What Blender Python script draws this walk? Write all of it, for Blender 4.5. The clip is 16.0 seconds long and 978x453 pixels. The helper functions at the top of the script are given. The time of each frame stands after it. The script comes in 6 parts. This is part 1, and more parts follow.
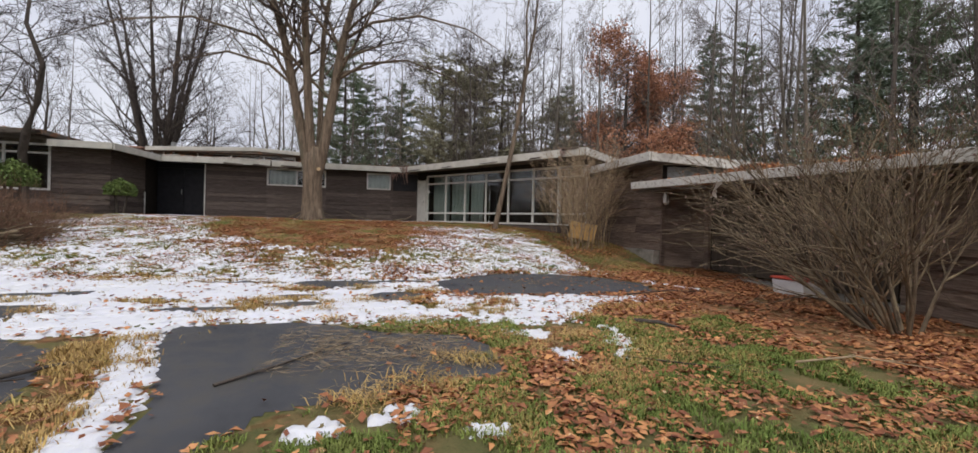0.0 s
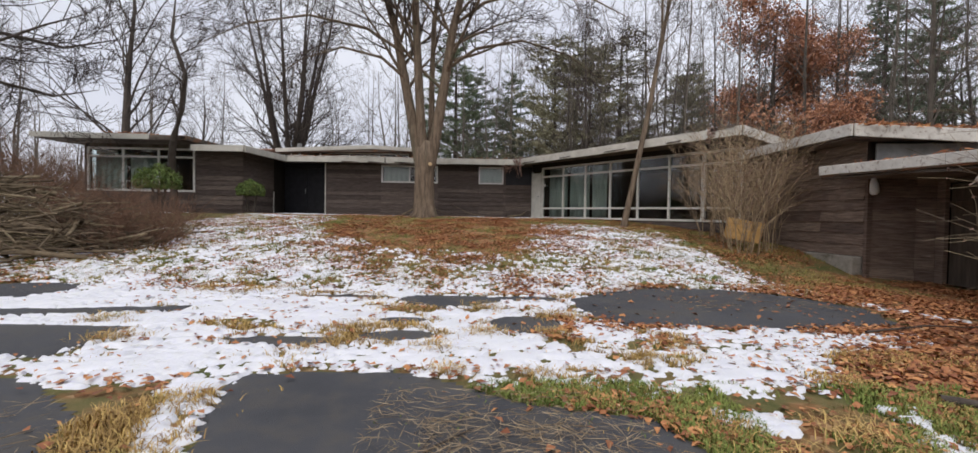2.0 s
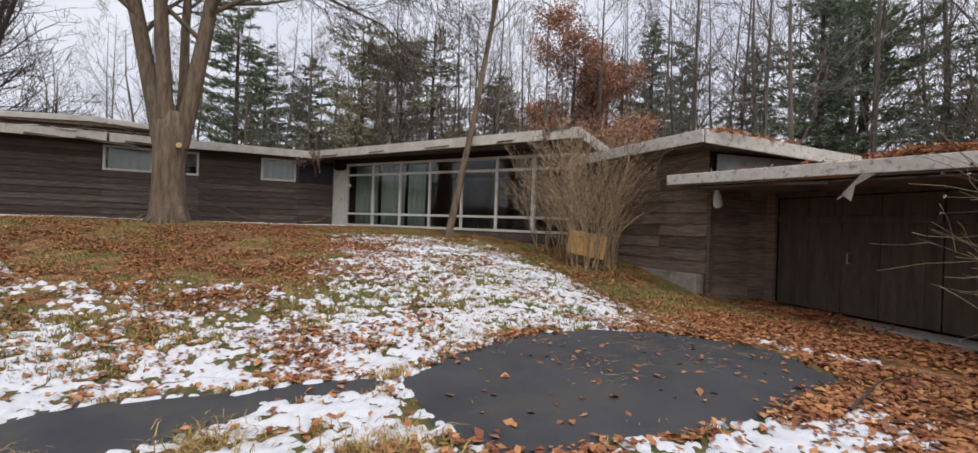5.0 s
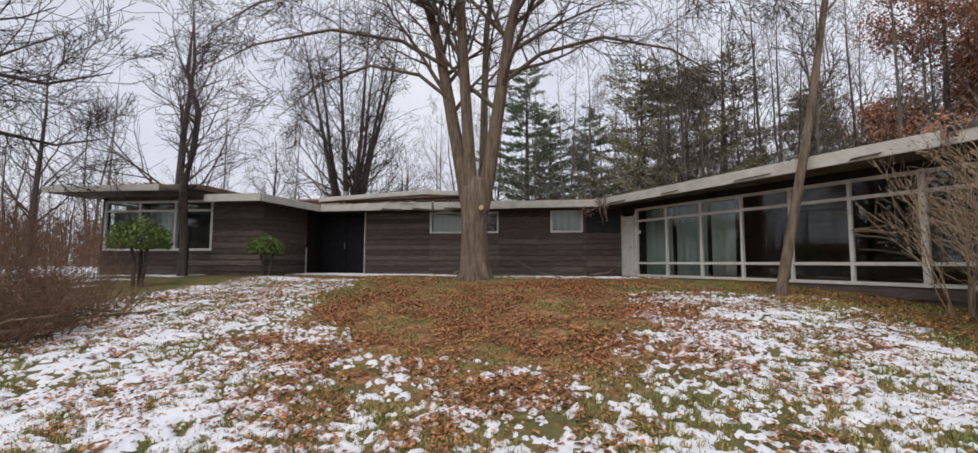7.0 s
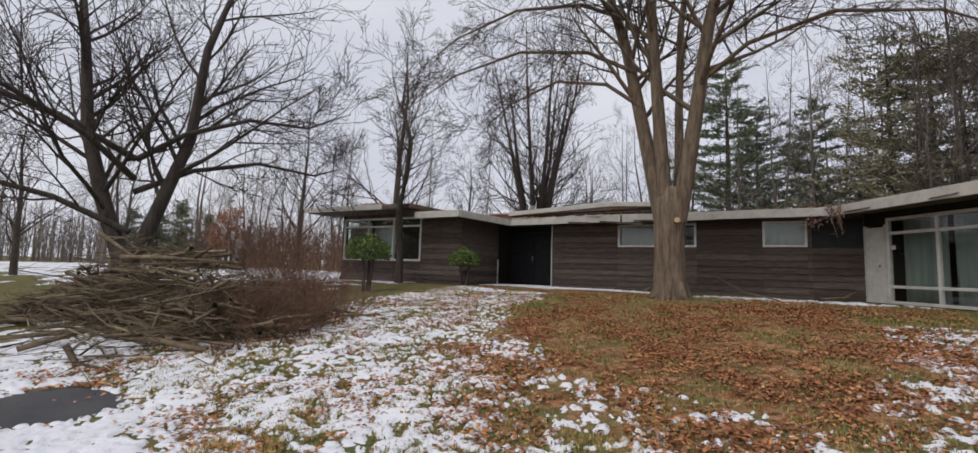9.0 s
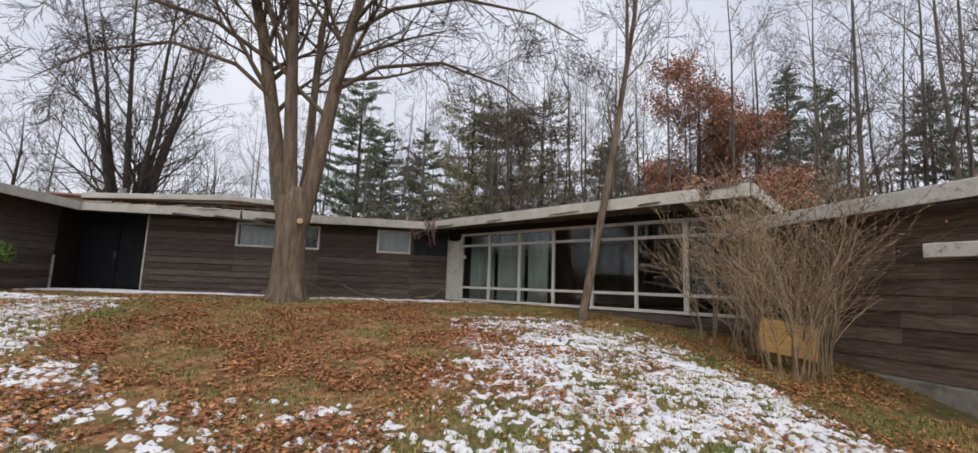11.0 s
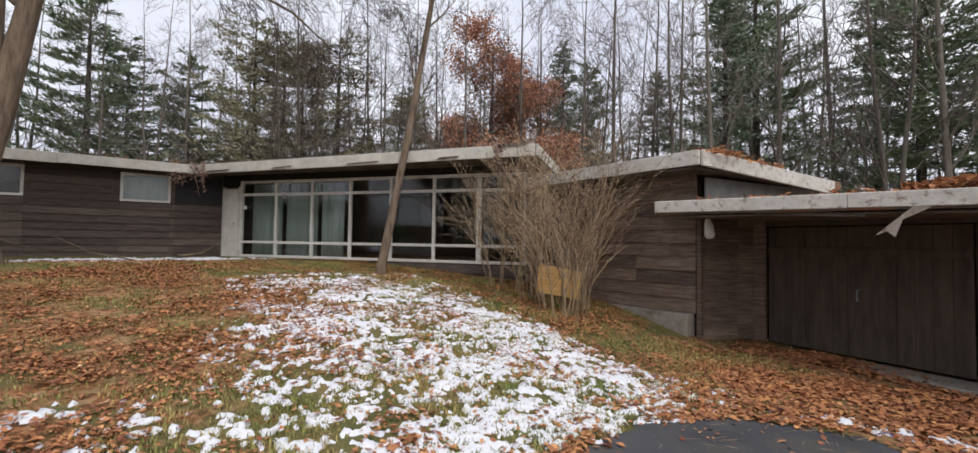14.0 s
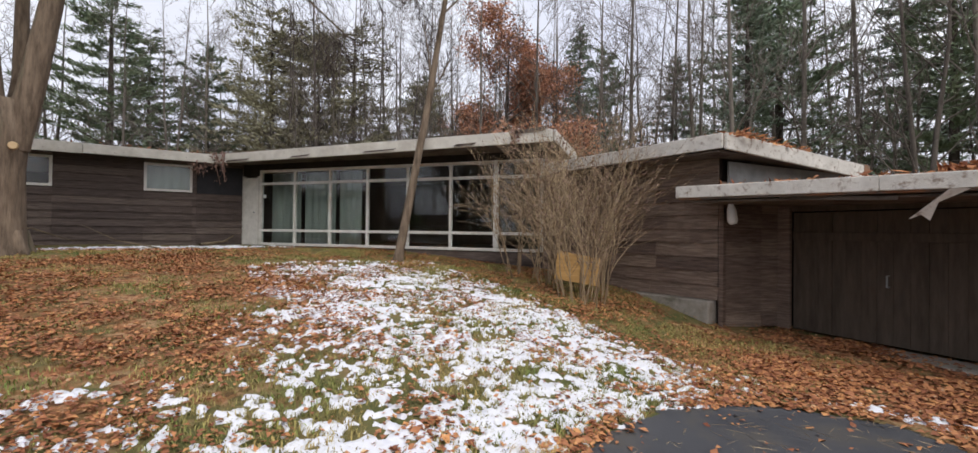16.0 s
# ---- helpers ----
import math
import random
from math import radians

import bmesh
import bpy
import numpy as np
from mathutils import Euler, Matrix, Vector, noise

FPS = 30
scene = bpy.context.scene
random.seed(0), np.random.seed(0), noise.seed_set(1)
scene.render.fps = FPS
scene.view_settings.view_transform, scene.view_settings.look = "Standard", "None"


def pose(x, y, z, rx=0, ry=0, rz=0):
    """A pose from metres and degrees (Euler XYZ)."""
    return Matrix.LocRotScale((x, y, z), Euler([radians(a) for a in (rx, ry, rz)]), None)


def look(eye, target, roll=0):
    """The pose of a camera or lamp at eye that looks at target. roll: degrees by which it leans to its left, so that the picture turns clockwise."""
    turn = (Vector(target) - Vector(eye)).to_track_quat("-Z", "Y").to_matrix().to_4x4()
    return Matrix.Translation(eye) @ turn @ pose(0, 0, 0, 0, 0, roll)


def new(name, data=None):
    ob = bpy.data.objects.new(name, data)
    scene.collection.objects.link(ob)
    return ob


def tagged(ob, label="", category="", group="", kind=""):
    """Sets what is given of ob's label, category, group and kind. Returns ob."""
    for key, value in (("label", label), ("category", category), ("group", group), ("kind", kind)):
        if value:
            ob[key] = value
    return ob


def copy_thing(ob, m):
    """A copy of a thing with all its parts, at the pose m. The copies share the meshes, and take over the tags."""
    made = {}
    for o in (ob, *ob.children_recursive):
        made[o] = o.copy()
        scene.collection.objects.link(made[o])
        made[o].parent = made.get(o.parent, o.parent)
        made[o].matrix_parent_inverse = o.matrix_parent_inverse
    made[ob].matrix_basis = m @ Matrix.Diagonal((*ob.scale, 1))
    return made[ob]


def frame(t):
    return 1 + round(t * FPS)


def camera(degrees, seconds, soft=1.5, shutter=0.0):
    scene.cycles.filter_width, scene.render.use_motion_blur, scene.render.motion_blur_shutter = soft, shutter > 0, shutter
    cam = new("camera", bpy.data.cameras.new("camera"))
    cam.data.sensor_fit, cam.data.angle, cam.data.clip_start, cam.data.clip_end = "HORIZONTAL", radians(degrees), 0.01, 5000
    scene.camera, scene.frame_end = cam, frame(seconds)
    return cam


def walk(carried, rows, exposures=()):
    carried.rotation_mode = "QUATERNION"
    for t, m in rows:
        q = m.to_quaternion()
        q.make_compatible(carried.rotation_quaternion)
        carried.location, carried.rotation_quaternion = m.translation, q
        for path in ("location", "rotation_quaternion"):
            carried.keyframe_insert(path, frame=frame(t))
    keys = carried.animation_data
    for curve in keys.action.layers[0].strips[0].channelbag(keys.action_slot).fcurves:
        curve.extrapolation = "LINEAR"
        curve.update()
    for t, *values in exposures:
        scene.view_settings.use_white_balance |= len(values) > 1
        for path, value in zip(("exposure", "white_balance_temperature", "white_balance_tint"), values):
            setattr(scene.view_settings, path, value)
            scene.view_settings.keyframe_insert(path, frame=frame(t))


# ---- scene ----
cam = camera(92.9, 16.0)
PATH = [
    (0, (0.396, -1.019, 1.499), (0.86, 0.927, 1.487), 1.5),
    (0.5, (0.408, -0.573, 1.532), (0.422, 1.426, 1.515), 0.5),
    (1, (0.307, -0.099, 1.531), (0.126, 1.893, 1.511), 0.4),
    (1.5, (0.25, 0.401, 1.554), (0.204, 2.401, 1.521), 0.7),
    (2, (0.223, 0.906, 1.619), (0.232, 2.905, 1.568), 1.0),
    (2.5, (0.144, 1.435, 1.643), (0.418, 3.416, 1.629), 1.3),
    (3, (0.039, 1.881, 1.689), (0.493, 3.828, 1.645), 1.3),
    (3.5, (0.207, 2.471, 1.647), (1.018, 4.299, 1.606), 2.0),
    (6, (0.57, 4.966, 1.758), (1.365, 6.801, 1.791), 2.2),
    (6.5, (0.515, 5.394, 1.862), (1.011, 7.33, 1.946), -0.3),
    (7, (0.411, 5.701, 1.953), (0.078, 7.667, 2.107), 0.2),
    (7.5, (0.307, 5.713, 2.042), (-0.666, 7.454, 2.19), 1.3),
    (8, (0.224, 5.77, 2.049), (-1.044, 7.307, 2.215), 1.9),
    (10.5, (0.26, 5.967, 2.014), (0.204, 7.952, 2.249), 1.8),
    (11, (0.439, 6.035, 2.004), (0.828, 7.98, 2.26), 2.0),
    (11.5, (0.553, 6.102, 2.017), (1.396, 7.895, 2.287), 1.5),
    (12, (0.521, 6.183, 2.016), (1.682, 7.795, 2.255), 0.7),
    (12.5, (0.503, 6.257, 2.033), (1.701, 7.848, 2.214), 0.7),
    (13, (0.507, 6.266, 2.052), (1.642, 7.906, 2.198), 0.9),
    (13.5, (0.53, 6.274, 2.048), (1.657, 7.922, 2.156), 0.8),
    (14, (0.509, 6.295, 2.044), (1.686, 7.91, 2.113), 0.9),
    (14.5, (0.497, 6.308, 2.044), (1.688, 7.914, 2.091), 0.7),
    (15, (0.51, 6.318, 2.016), (1.677, 7.941, 2.056), 0.9),
    (15.5, (0.508, 6.334, 2.009), (1.663, 7.966, 2.034), 0.8),
    (16, (0.498, 6.354, 2.0), (1.623, 8.008, 2.021), 0.7),
]
walk(cam, [(t, look(eye, target, roll)) for t, eye, target, roll in PATH],
     exposures=((0, -0.05), (3.5, 0.0), (6.5, 0.0), (7.5, -0.22), (8.2, -0.32), (10.5, -0.05), (11.5, 0.0), (13, 0.1), (16, 0.2)))

# ---------------- light ----------------
world = bpy.data.worlds.new("overcast_sky")
scene.world = world
world.use_nodes = True
wt = world.node_tree
wt.nodes.clear()
w_out = wt.nodes.new("ShaderNodeOutputWorld")
w_bg = wt.nodes.new("ShaderNodeBackground")
w_sky = wt.nodes.new("ShaderNodeTexSky")
w_sky.sky_type = "NISHITA"
w_sky.sun_disc = False
w_sky.sun_elevation, w_sky.sun_rotation = radians(32), radians(200)
w_sky.dust_density, w_sky.air_density = 6.0, 1.0
w_gain = wt.nodes.new("ShaderNodeMixRGB")
w_gain.blend_type = "MULTIPLY"
w_gain.inputs[0].default_value = 1.0
w_gain.inputs[2].default_value = (0.1, 0.1, 0.1, 1)
w_tc = wt.nodes.new("ShaderNodeTexCoord")
w_noise = wt.nodes.new("ShaderNodeTexNoise")
w_noise.inputs["Scale"].default_value = 2.2
w_noise.inputs["Detail"].default_value = 5
w_ramp = wt.nodes.new("ShaderNodeValToRGB")
w_ramp.color_ramp.elements[0].position, w_ramp.color_ramp.elements[0].color = 0.3, (0.66, 0.68, 0.80, 1)
w_ramp.color_ramp.elements[1].position, w_ramp.color_ramp.elements[1].color = 0.7, (0.92, 0.93, 1.0, 1)
w_mix = wt.nodes.new("ShaderNodeMixRGB")
w_mix.inputs[0].default_value = 0.88
for a, b in ((w_sky.outputs[0], w_gain.inputs[1]), (w_gain.outputs[0], w_mix.inputs[1]), (w_tc.outputs["Generated"], w_noise.inputs["Vector"]),
             (w_noise.outputs["Fac"], w_ramp.inputs["Fac"]), (w_ramp.outputs["Color"], w_mix.inputs[2]), (w_mix.outputs[0], w_bg.inputs["Color"]),
             (w_bg.outputs[0], w_out.inputs["Surface"])):
    wt.links.new(a, b)
w_bg.inputs["Strength"].default_value = 1.09

sun_data = bpy.data.lights.new("sun", "SUN")
sun_data.energy, sun_data.angle, sun_data.color = 1.5, radians(40), (1.0, 0.97, 0.93)
sun = new("sun", sun_data)
sun.matrix_world = look((0, 0, 40), (5, 26, 0))


# ---------------- materials ----------------
def mat(name, c1, c2, scale=6.0, rough=0.8, bump=0.3, stretch=(1, 1, 1), c3=None, c3_cut=0.62, c3_scale=1.2, per_island=0.0, per_object=0.0,
        fine=60.0, spec=0.3, coords="Object", translucent=0.0, soft=0.06):
    m = bpy.data.materials.new(name)
    m.use_nodes = True
    t = m.node_tree
    n, link = t.nodes, t.links.new
    p = n["Principled BSDF"]
    p.inputs["Roughness"].default_value = rough
    p.inputs["Specular IOR Level"].default_value = spec
    tc = n.new("ShaderNodeTexCoord")
    mp = n.new("ShaderNodeMapping")
    mp.inputs["Scale"].default_value = stretch
    link(tc.outputs[coords], mp.inputs[0])
    a = n.new("ShaderNodeTexNoise")
    a.inputs["Scale"].default_value, a.inputs["Detail"].default_value, a.inputs["Roughness"].default_value = scale, 6, 0.65
    link(mp.outputs[0], a.inputs["Vector"])
    r = n.new("ShaderNodeValToRGB")
    r.color_ramp.elements[0].position, r.color_ramp.elements[0].color = 0.32, (*c1, 1)
    r.color_ramp.elements[1].position, r.color_ramp.elements[1].color = 0.68, (*c2, 1)
    link(a.outputs["Fac"], r.inputs["Fac"])
    col = r.outputs["Color"]
    if c3:
        b = n.new("ShaderNodeTexNoise")
        b.inputs["Scale"].default_value, b.inputs["Detail"].default_value, b.inputs["Roughness"].default_value = c3_scale, 7, 0.7
        link(mp.outputs[0], b.inputs["Vector"])
        rr = n.new("ShaderNodeMapRange")
        rr.inputs["From Min"].default_value, rr.inputs["From Max"].default_value = c3_cut - soft, c3_cut + soft
        link(b.outputs["Fac"], rr.inputs["Value"])
        mx = n.new("ShaderNodeMixRGB")
        link(rr.outputs[0], mx.inputs[0])
        link(col, mx.inputs[1])
        mx.inputs[2].default_value = (*c3, 1)
        col = mx.outputs[0]
    if per_island or per_object:
        hs = n.new("ShaderNodeHueSaturation")
        src = n.new("ShaderNodeNewGeometry").outputs["Random Per Island"] if per_island else n.new("ShaderNodeObjectInfo").outputs["Random"]
        amount = per_island or per_object
        mr = n.new("ShaderNodeMapRange")
        mr.inputs["To Min"].default_value, mr.inputs["To Max"].default_value = 1 - amount, 1 + amount
        link(src, mr.inputs["Value"])
        link(mr.outputs[0], hs.inputs["Value"])
        mh = n.new("ShaderNodeMath")
        mh.operation = "MULTIPLY_ADD"
        mh.inputs[1].default_value, mh.inputs[2].default_value = 0.05 * amount, 0.5 - 0.025 * amount
        link(src, mh.inputs[0])
        link(mh.outputs[0], hs.inputs["Hue"])
        link(col, hs.inputs["Color"])
        col = hs.outputs[0]
    link(col, p.inputs["Base Color"])
    f = n.new("ShaderNodeTexNoise")
    f.inputs["Scale"].default_value, f.inputs["Detail"].default_value = fine, 4
    link(mp.outputs[0], f.inputs["Vector"])
    bp = n.new("ShaderNodeBump")
    bp.inputs["Strength"].default_value, bp.inputs["Distance"].default_value = bump, 0.02
    link(f.outputs["Fac"], bp.inputs["Height"])
    link(bp.outputs[0], p.inputs["Normal"])
    if translucent:
        p.inputs["Subsurface Weight"].default_value = translucent
        p.inputs["Subsurface Radius"].default_value = (0.02, 0.02, 0.03)
    return m


M_SIDING = mat("dark_siding", (0.058, 0.043, 0.037), (0.15, 0.117, 0.102), 3.0, 0.75, 0.5, (1, 1, 12), (0.16, 0.125, 0.108), 0.60, 1.4, per_object=0.3, fine=35)
M_SIDING_G = mat("worn_brown_siding", (0.105, 0.074, 0.057), (0.27, 0.198, 0.158), 3.0, 0.8, 0.55, (1, 1, 12), (0.27, 0.21, 0.17), 0.60, 1.5, per_object=0.34, fine=35)
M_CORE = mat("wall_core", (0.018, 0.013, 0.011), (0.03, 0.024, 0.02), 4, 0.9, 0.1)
M_DOOR = mat("near_black", (0.010, 0.010, 0.013), (0.020, 0.020, 0.026), 5, 0.55, 0.1, c3=(0.04, 0.04, 0.042), c3_cut=0.7)
M_GDOOR = mat("garage_door_wood", (0.05, 0.038, 0.028), (0.10, 0.078, 0.06), 3, 0.8, 0.25, (3, 3, 0.5), (0.06, 0.052, 0.045), 0.68, 2.2)
M_TRIM = mat("off_white_paint", (0.50, 0.49, 0.45), (0.68, 0.67, 0.62), 5, 0.55, 0.15, c3=(0.26, 0.22, 0.18), c3_cut=0.70, c3_scale=6)
M_WIN = mat("white_window_paint", (0.60, 0.59, 0.55), (0.78, 0.77, 0.73), 5, 0.5, 0.12, c3=(0.33, 0.28, 0.22), c3_cut=0.72, c3_scale=7)
M_FASCIA = mat("weathered_fascia", (0.50, 0.48, 0.43), (0.66, 0.64, 0.58), 3, 0.8, 0.3, c3=(0.27, 0.22, 0.18), c3_cut=0.66, c3_scale=9)
M_PEEL = mat("peeling_fascia", (0.50, 0.48, 0.44), (0.68, 0.66, 0.61), 4, 0.85, 0.45, c3=(0.27, 0.22, 0.18), c3_cut=0.60, c3_scale=10)
M_SOFFIT = mat("soffit_boards", (0.10, 0.08, 0.065), (0.19, 0.16, 0.135), 4, 0.85, 0.3, c3=(0.05, 0.035, 0.03), c3_cut=0.55, c3_scale=2)
M_ROOF = mat("roof_felt", (0.10, 0.085, 0.07), (0.2, 0.17, 0.14), 5, 0.95, 0.4, c3=(0.26, 0.13, 0.07), c3_cut=0.55, c3_scale=2.5)
M_CONC = mat("concrete", (0.22, 0.20, 0.17), (0.36, 0.33, 0.29), 6, 0.9, 0.4, c3=(0.12, 0.11, 0.08), c3_cut=0.58)
M_BARK = mat("maple_bark", (0.085, 0.062, 0.044), (0.25, 0.19, 0.138), 11, 0.95, 1.0, (1, 1, 0.16), (0.12, 0.12, 0.08), 0.60, 1.6, fine=26)
M_BARK_D = mat("dark_bark", (0.05, 0.04, 0.034), (0.115, 0.095, 0.08), 7, 0.95, 0.6, (1, 1, 0.25))
M_BARK_G = mat("grey_bark", (0.095, 0.080, 0.068), (0.20, 0.175, 0.15), 7, 0.95, 0.6, (1, 1, 0.25), per_object=0.35)
M_TWIG = mat("twigs", (0.04, 0.032, 0.029), (0.09, 0.072, 0.066), 3, 0.9, 0.1, per_object=0.25)
M_TWIG_G = mat("grey_twigs", (0.12, 0.102, 0.09), (0.23, 0.20, 0.182), 3, 0.9, 0.1, per_object=0.3)
M_SHRUB = mat("shrub_stems", (0.23, 0.165, 0.10), (0.42, 0.32, 0.205), 9, 0.85, 0.2, per_island=0.35)
M_BRUSH = mat("cut_branches", (0.085, 0.064, 0.042), (0.23, 0.175, 0.115), 6, 0.9, 0.3, per_island=0.45)
M_RED_BRUSH = mat("reddish_dry_twigs", (0.11, 0.062, 0.042), (0.22, 0.13, 0.085), 6, 0.9, 0.1, per_island=0.35)
M_PINE = mat("pine_needles", (0.13, 0.18, 0.115), (0.24, 0.28, 0.18), 1.6, 0.8, 0.1, per_object=0.3)
M_PINE_B = mat("blue_green_needles", (0.14, 0.19, 0.14), (0.24, 0.29, 0.21), 1.6, 0.8, 0.1, per_object=0.25)
M_SCRUB = mat("olive_scrub", (0.18, 0.175, 0.11), (0.30, 0.28, 0.195), 1.6, 0.85, 0.1, per_object=0.25)
M_OAK = mat("rusty_oak_leaves", (0.34, 0.15, 0.085), (0.58, 0.30, 0.19), 2.0, 0.8, 0.1, per_island=0.3)
M_TOPIARY = mat("topiary_leaves", (0.07, 0.11, 0.03), (0.17, 0.22, 0.06), 6, 0.7, 0.1, per_island=0.4)
M_LEAF = mat("fallen_leaves", (0.26, 0.095, 0.042), (0.49, 0.22, 0.10), 3, 0.75, 0.2, c3=(0.50, 0.36, 0.22), c3_cut=0.62, c3_scale=14, per_island=0.5, soft=0.02)
M_GRASS = mat("grass_blades", (0.12, 0.17, 0.045), (0.46, 0.33, 0.13), 1.3, 0.8, 0.05, per_island=0.4)
M_GREEN = mat("green_grass", (0.10, 0.16, 0.03), (0.27, 0.29, 0.08), 1.6, 0.8, 0.05, per_island=0.4)
M_STRAW = mat("straw_grass", (0.30, 0.19, 0.065), (0.56, 0.38, 0.15), 2.0, 0.8, 0.05, c3=(0.16, 0.19, 0.05), c3_cut=0.62, c3_scale=1.5, per_island=0.4)
M_SNOW = mat("snow", (0.66, 0.67, 0.71), (0.76, 0.765, 0.80), 2.5, 0.7, 0.5, fine=28, spec=0.2, translucent=0.15)
M_ASPHALT = mat("asphalt", (0.050, 0.051, 0.057), (0.082, 0.083, 0.090), 1.1, 0.72, 0.5, c3=(0.085, 0.075, 0.062), c3_cut=0.6, c3_scale=2.2, fine=160, soft=0.12)
M_PLY = mat("plywood", (0.40, 0.23, 0.075), (0.58, 0.36, 0.14), 2.5, 0.7, 0.15, (1, 1, 12), (0.30, 0.17, 0.06), 0.66, 1.8)
M_FLASH = mat("dull_flashing", (0.20, 0.21, 0.21), (0.32, 0.33, 0.33), 4, 0.5, 0.15)
M_CURTAIN = mat("pale_curtain", (0.36, 0.41, 0.37), (0.48, 0.52, 0.47), 3, 0.85, 0.1, (8, 8, 0.4))
# room walls and ceiling: the dimness of the unlit room is put into this brown
M_INNER = mat("darkened_interior", (0.10, 0.075, 0.055), (0.17, 0.13, 0.10), 1.2, 0.9, 0.1)
M_FLOORIN = mat("interior_floor", (0.10, 0.075, 0.05), (0.16, 0.12, 0.085), 3, 0.6, 0.1)
M_WHITE = mat("white_plastic", (0.66, 0.66, 0.65), (0.80, 0.80, 0.79), 3, 0.5, 0.05)
M_RED = mat("red_plastic", (0.45, 0.06, 0.035), (0.60, 0.11, 0.07), 3, 0.5, 0.05)
M_BRICK = mat("far_brick", (0.27, 0.15, 0.11), (0.36, 0.22, 0.17), 4, 0.9, 0.2)
M_SHINGLE = mat("far_shingles", (0.07, 0.065, 0.065), (0.12, 0.11, 0.11), 4, 0.9, 0.2)
M_BERRY = mat("dry_berries", (0.16, 0.09, 0.07), (0.30, 0.20, 0.17), 5, 0.8, 0.1, per_island=0.4)
M_CUT = mat("cut_wood", (0.50, 0.36, 0.20), (0.62, 0.47, 0.29), 9, 0.8, 0.1)


def glass(name):
    m = bpy.data.materials.new(name)
    m.use_nodes = True
    p = m.node_tree.nodes["Principled BSDF"]
    p.inputs["Base Color"].default_value = (0.86, 0.93, 0.92, 1)
    p.inputs["Transmission Weight"].default_value = 1.0
    p.inputs["Roughness"].default_value = 0.015
    p.inputs["IOR"].default_value = 1.5
    return m


M_GLASS = glass("window_glass")


def ground_material():
    m = bpy.data.materials.new("lawn_and_leaf_litter")
    m.use_nodes = True
    t = m.node_tree
    n, link = t.nodes, t.links.new
    p = n["Principled BSDF"]
    p.inputs["Roughness"].default_value = 0.95
    p.inputs["Specular IOR Level"].default_value = 0.15
    tc = n.new("ShaderNodeTexCoord")

    def tex(scale, detail=6, rough=0.65):
        a = n.new("ShaderNodeTexNoise")
        a.inputs["Scale"].default_value, a.inputs["Detail"].default_value, a.inputs["Roughness"].default_value = scale, detail, rough
        link(tc.outputs["Object"], a.inputs["Vector"])
        return a.outputs["Fac"]

    def ramp(fac, stops):
        r = n.new("ShaderNodeValToRGB")
        el = r.color_ramp.elements
        while len(el) < len(stops):
            el.new(0.5)
        for e, (q, c) in zip(el, stops):
            e.position, e.color = q, (*c, 1)
        link(fac, r.inputs["Fac"])
        return r.outputs["Color"]

    grass = ramp(tex(2.3), ((0.3, (0.075, 0.10, 0.032)), (0.5, (0.15, 0.135, 0.055)), (0.7, (0.23, 0.16, 0.075))))
    v = n.new("ShaderNodeTexVoronoi")
    v.inputs["Scale"].default_value = 13
    link(tc.outputs["Object"], v.inputs["Vector"])
    sep = n.new("ShaderNodeSeparateColor")
    link(v.outputs["Color"], sep.inputs[0])
    litter = ramp(sep.outputs[0], ((0.0, (0.12, 0.052, 0.027)), (0.35, (0.25, 0.105, 0.048)), (0.7, (0.36, 0.17, 0.08)), (1.0, (0.45, 0.28, 0.16))))
    at = n.new("ShaderNodeAttribute")
    at.attribute_name = "litter"
    ad = n.new("ShaderNodeMath")
    ad.operation = "ADD"
    link(at.outputs["Fac"], ad.inputs[0])
    link(tex(3.1), ad.inputs[1])
    mr = n.new("ShaderNodeMapRange")
    mr.inputs["From Min"].default_value, mr.inputs["From Max"].default_value = 0.9, 1.15
    link(ad.outputs[0], mr.inputs["Value"])
    mx = n.new("ShaderNodeMixRGB")
    link(mr.outputs[0], mx.inputs[0])
    link(grass, mx.inputs[1])
    link(litter, mx.inputs[2])
    link(mx.outputs[0], p.inputs["Base Color"])
    b = n.new("ShaderNodeBump")
    b.inputs["Strength"].default_value, b.inputs["Distance"].default_value = 0.9, 0.03
    link(tex(40, 5), b.inputs["Height"])
    link(b.outputs[0], p.inputs["Normal"])
    return m


M_GROUND = ground_material()


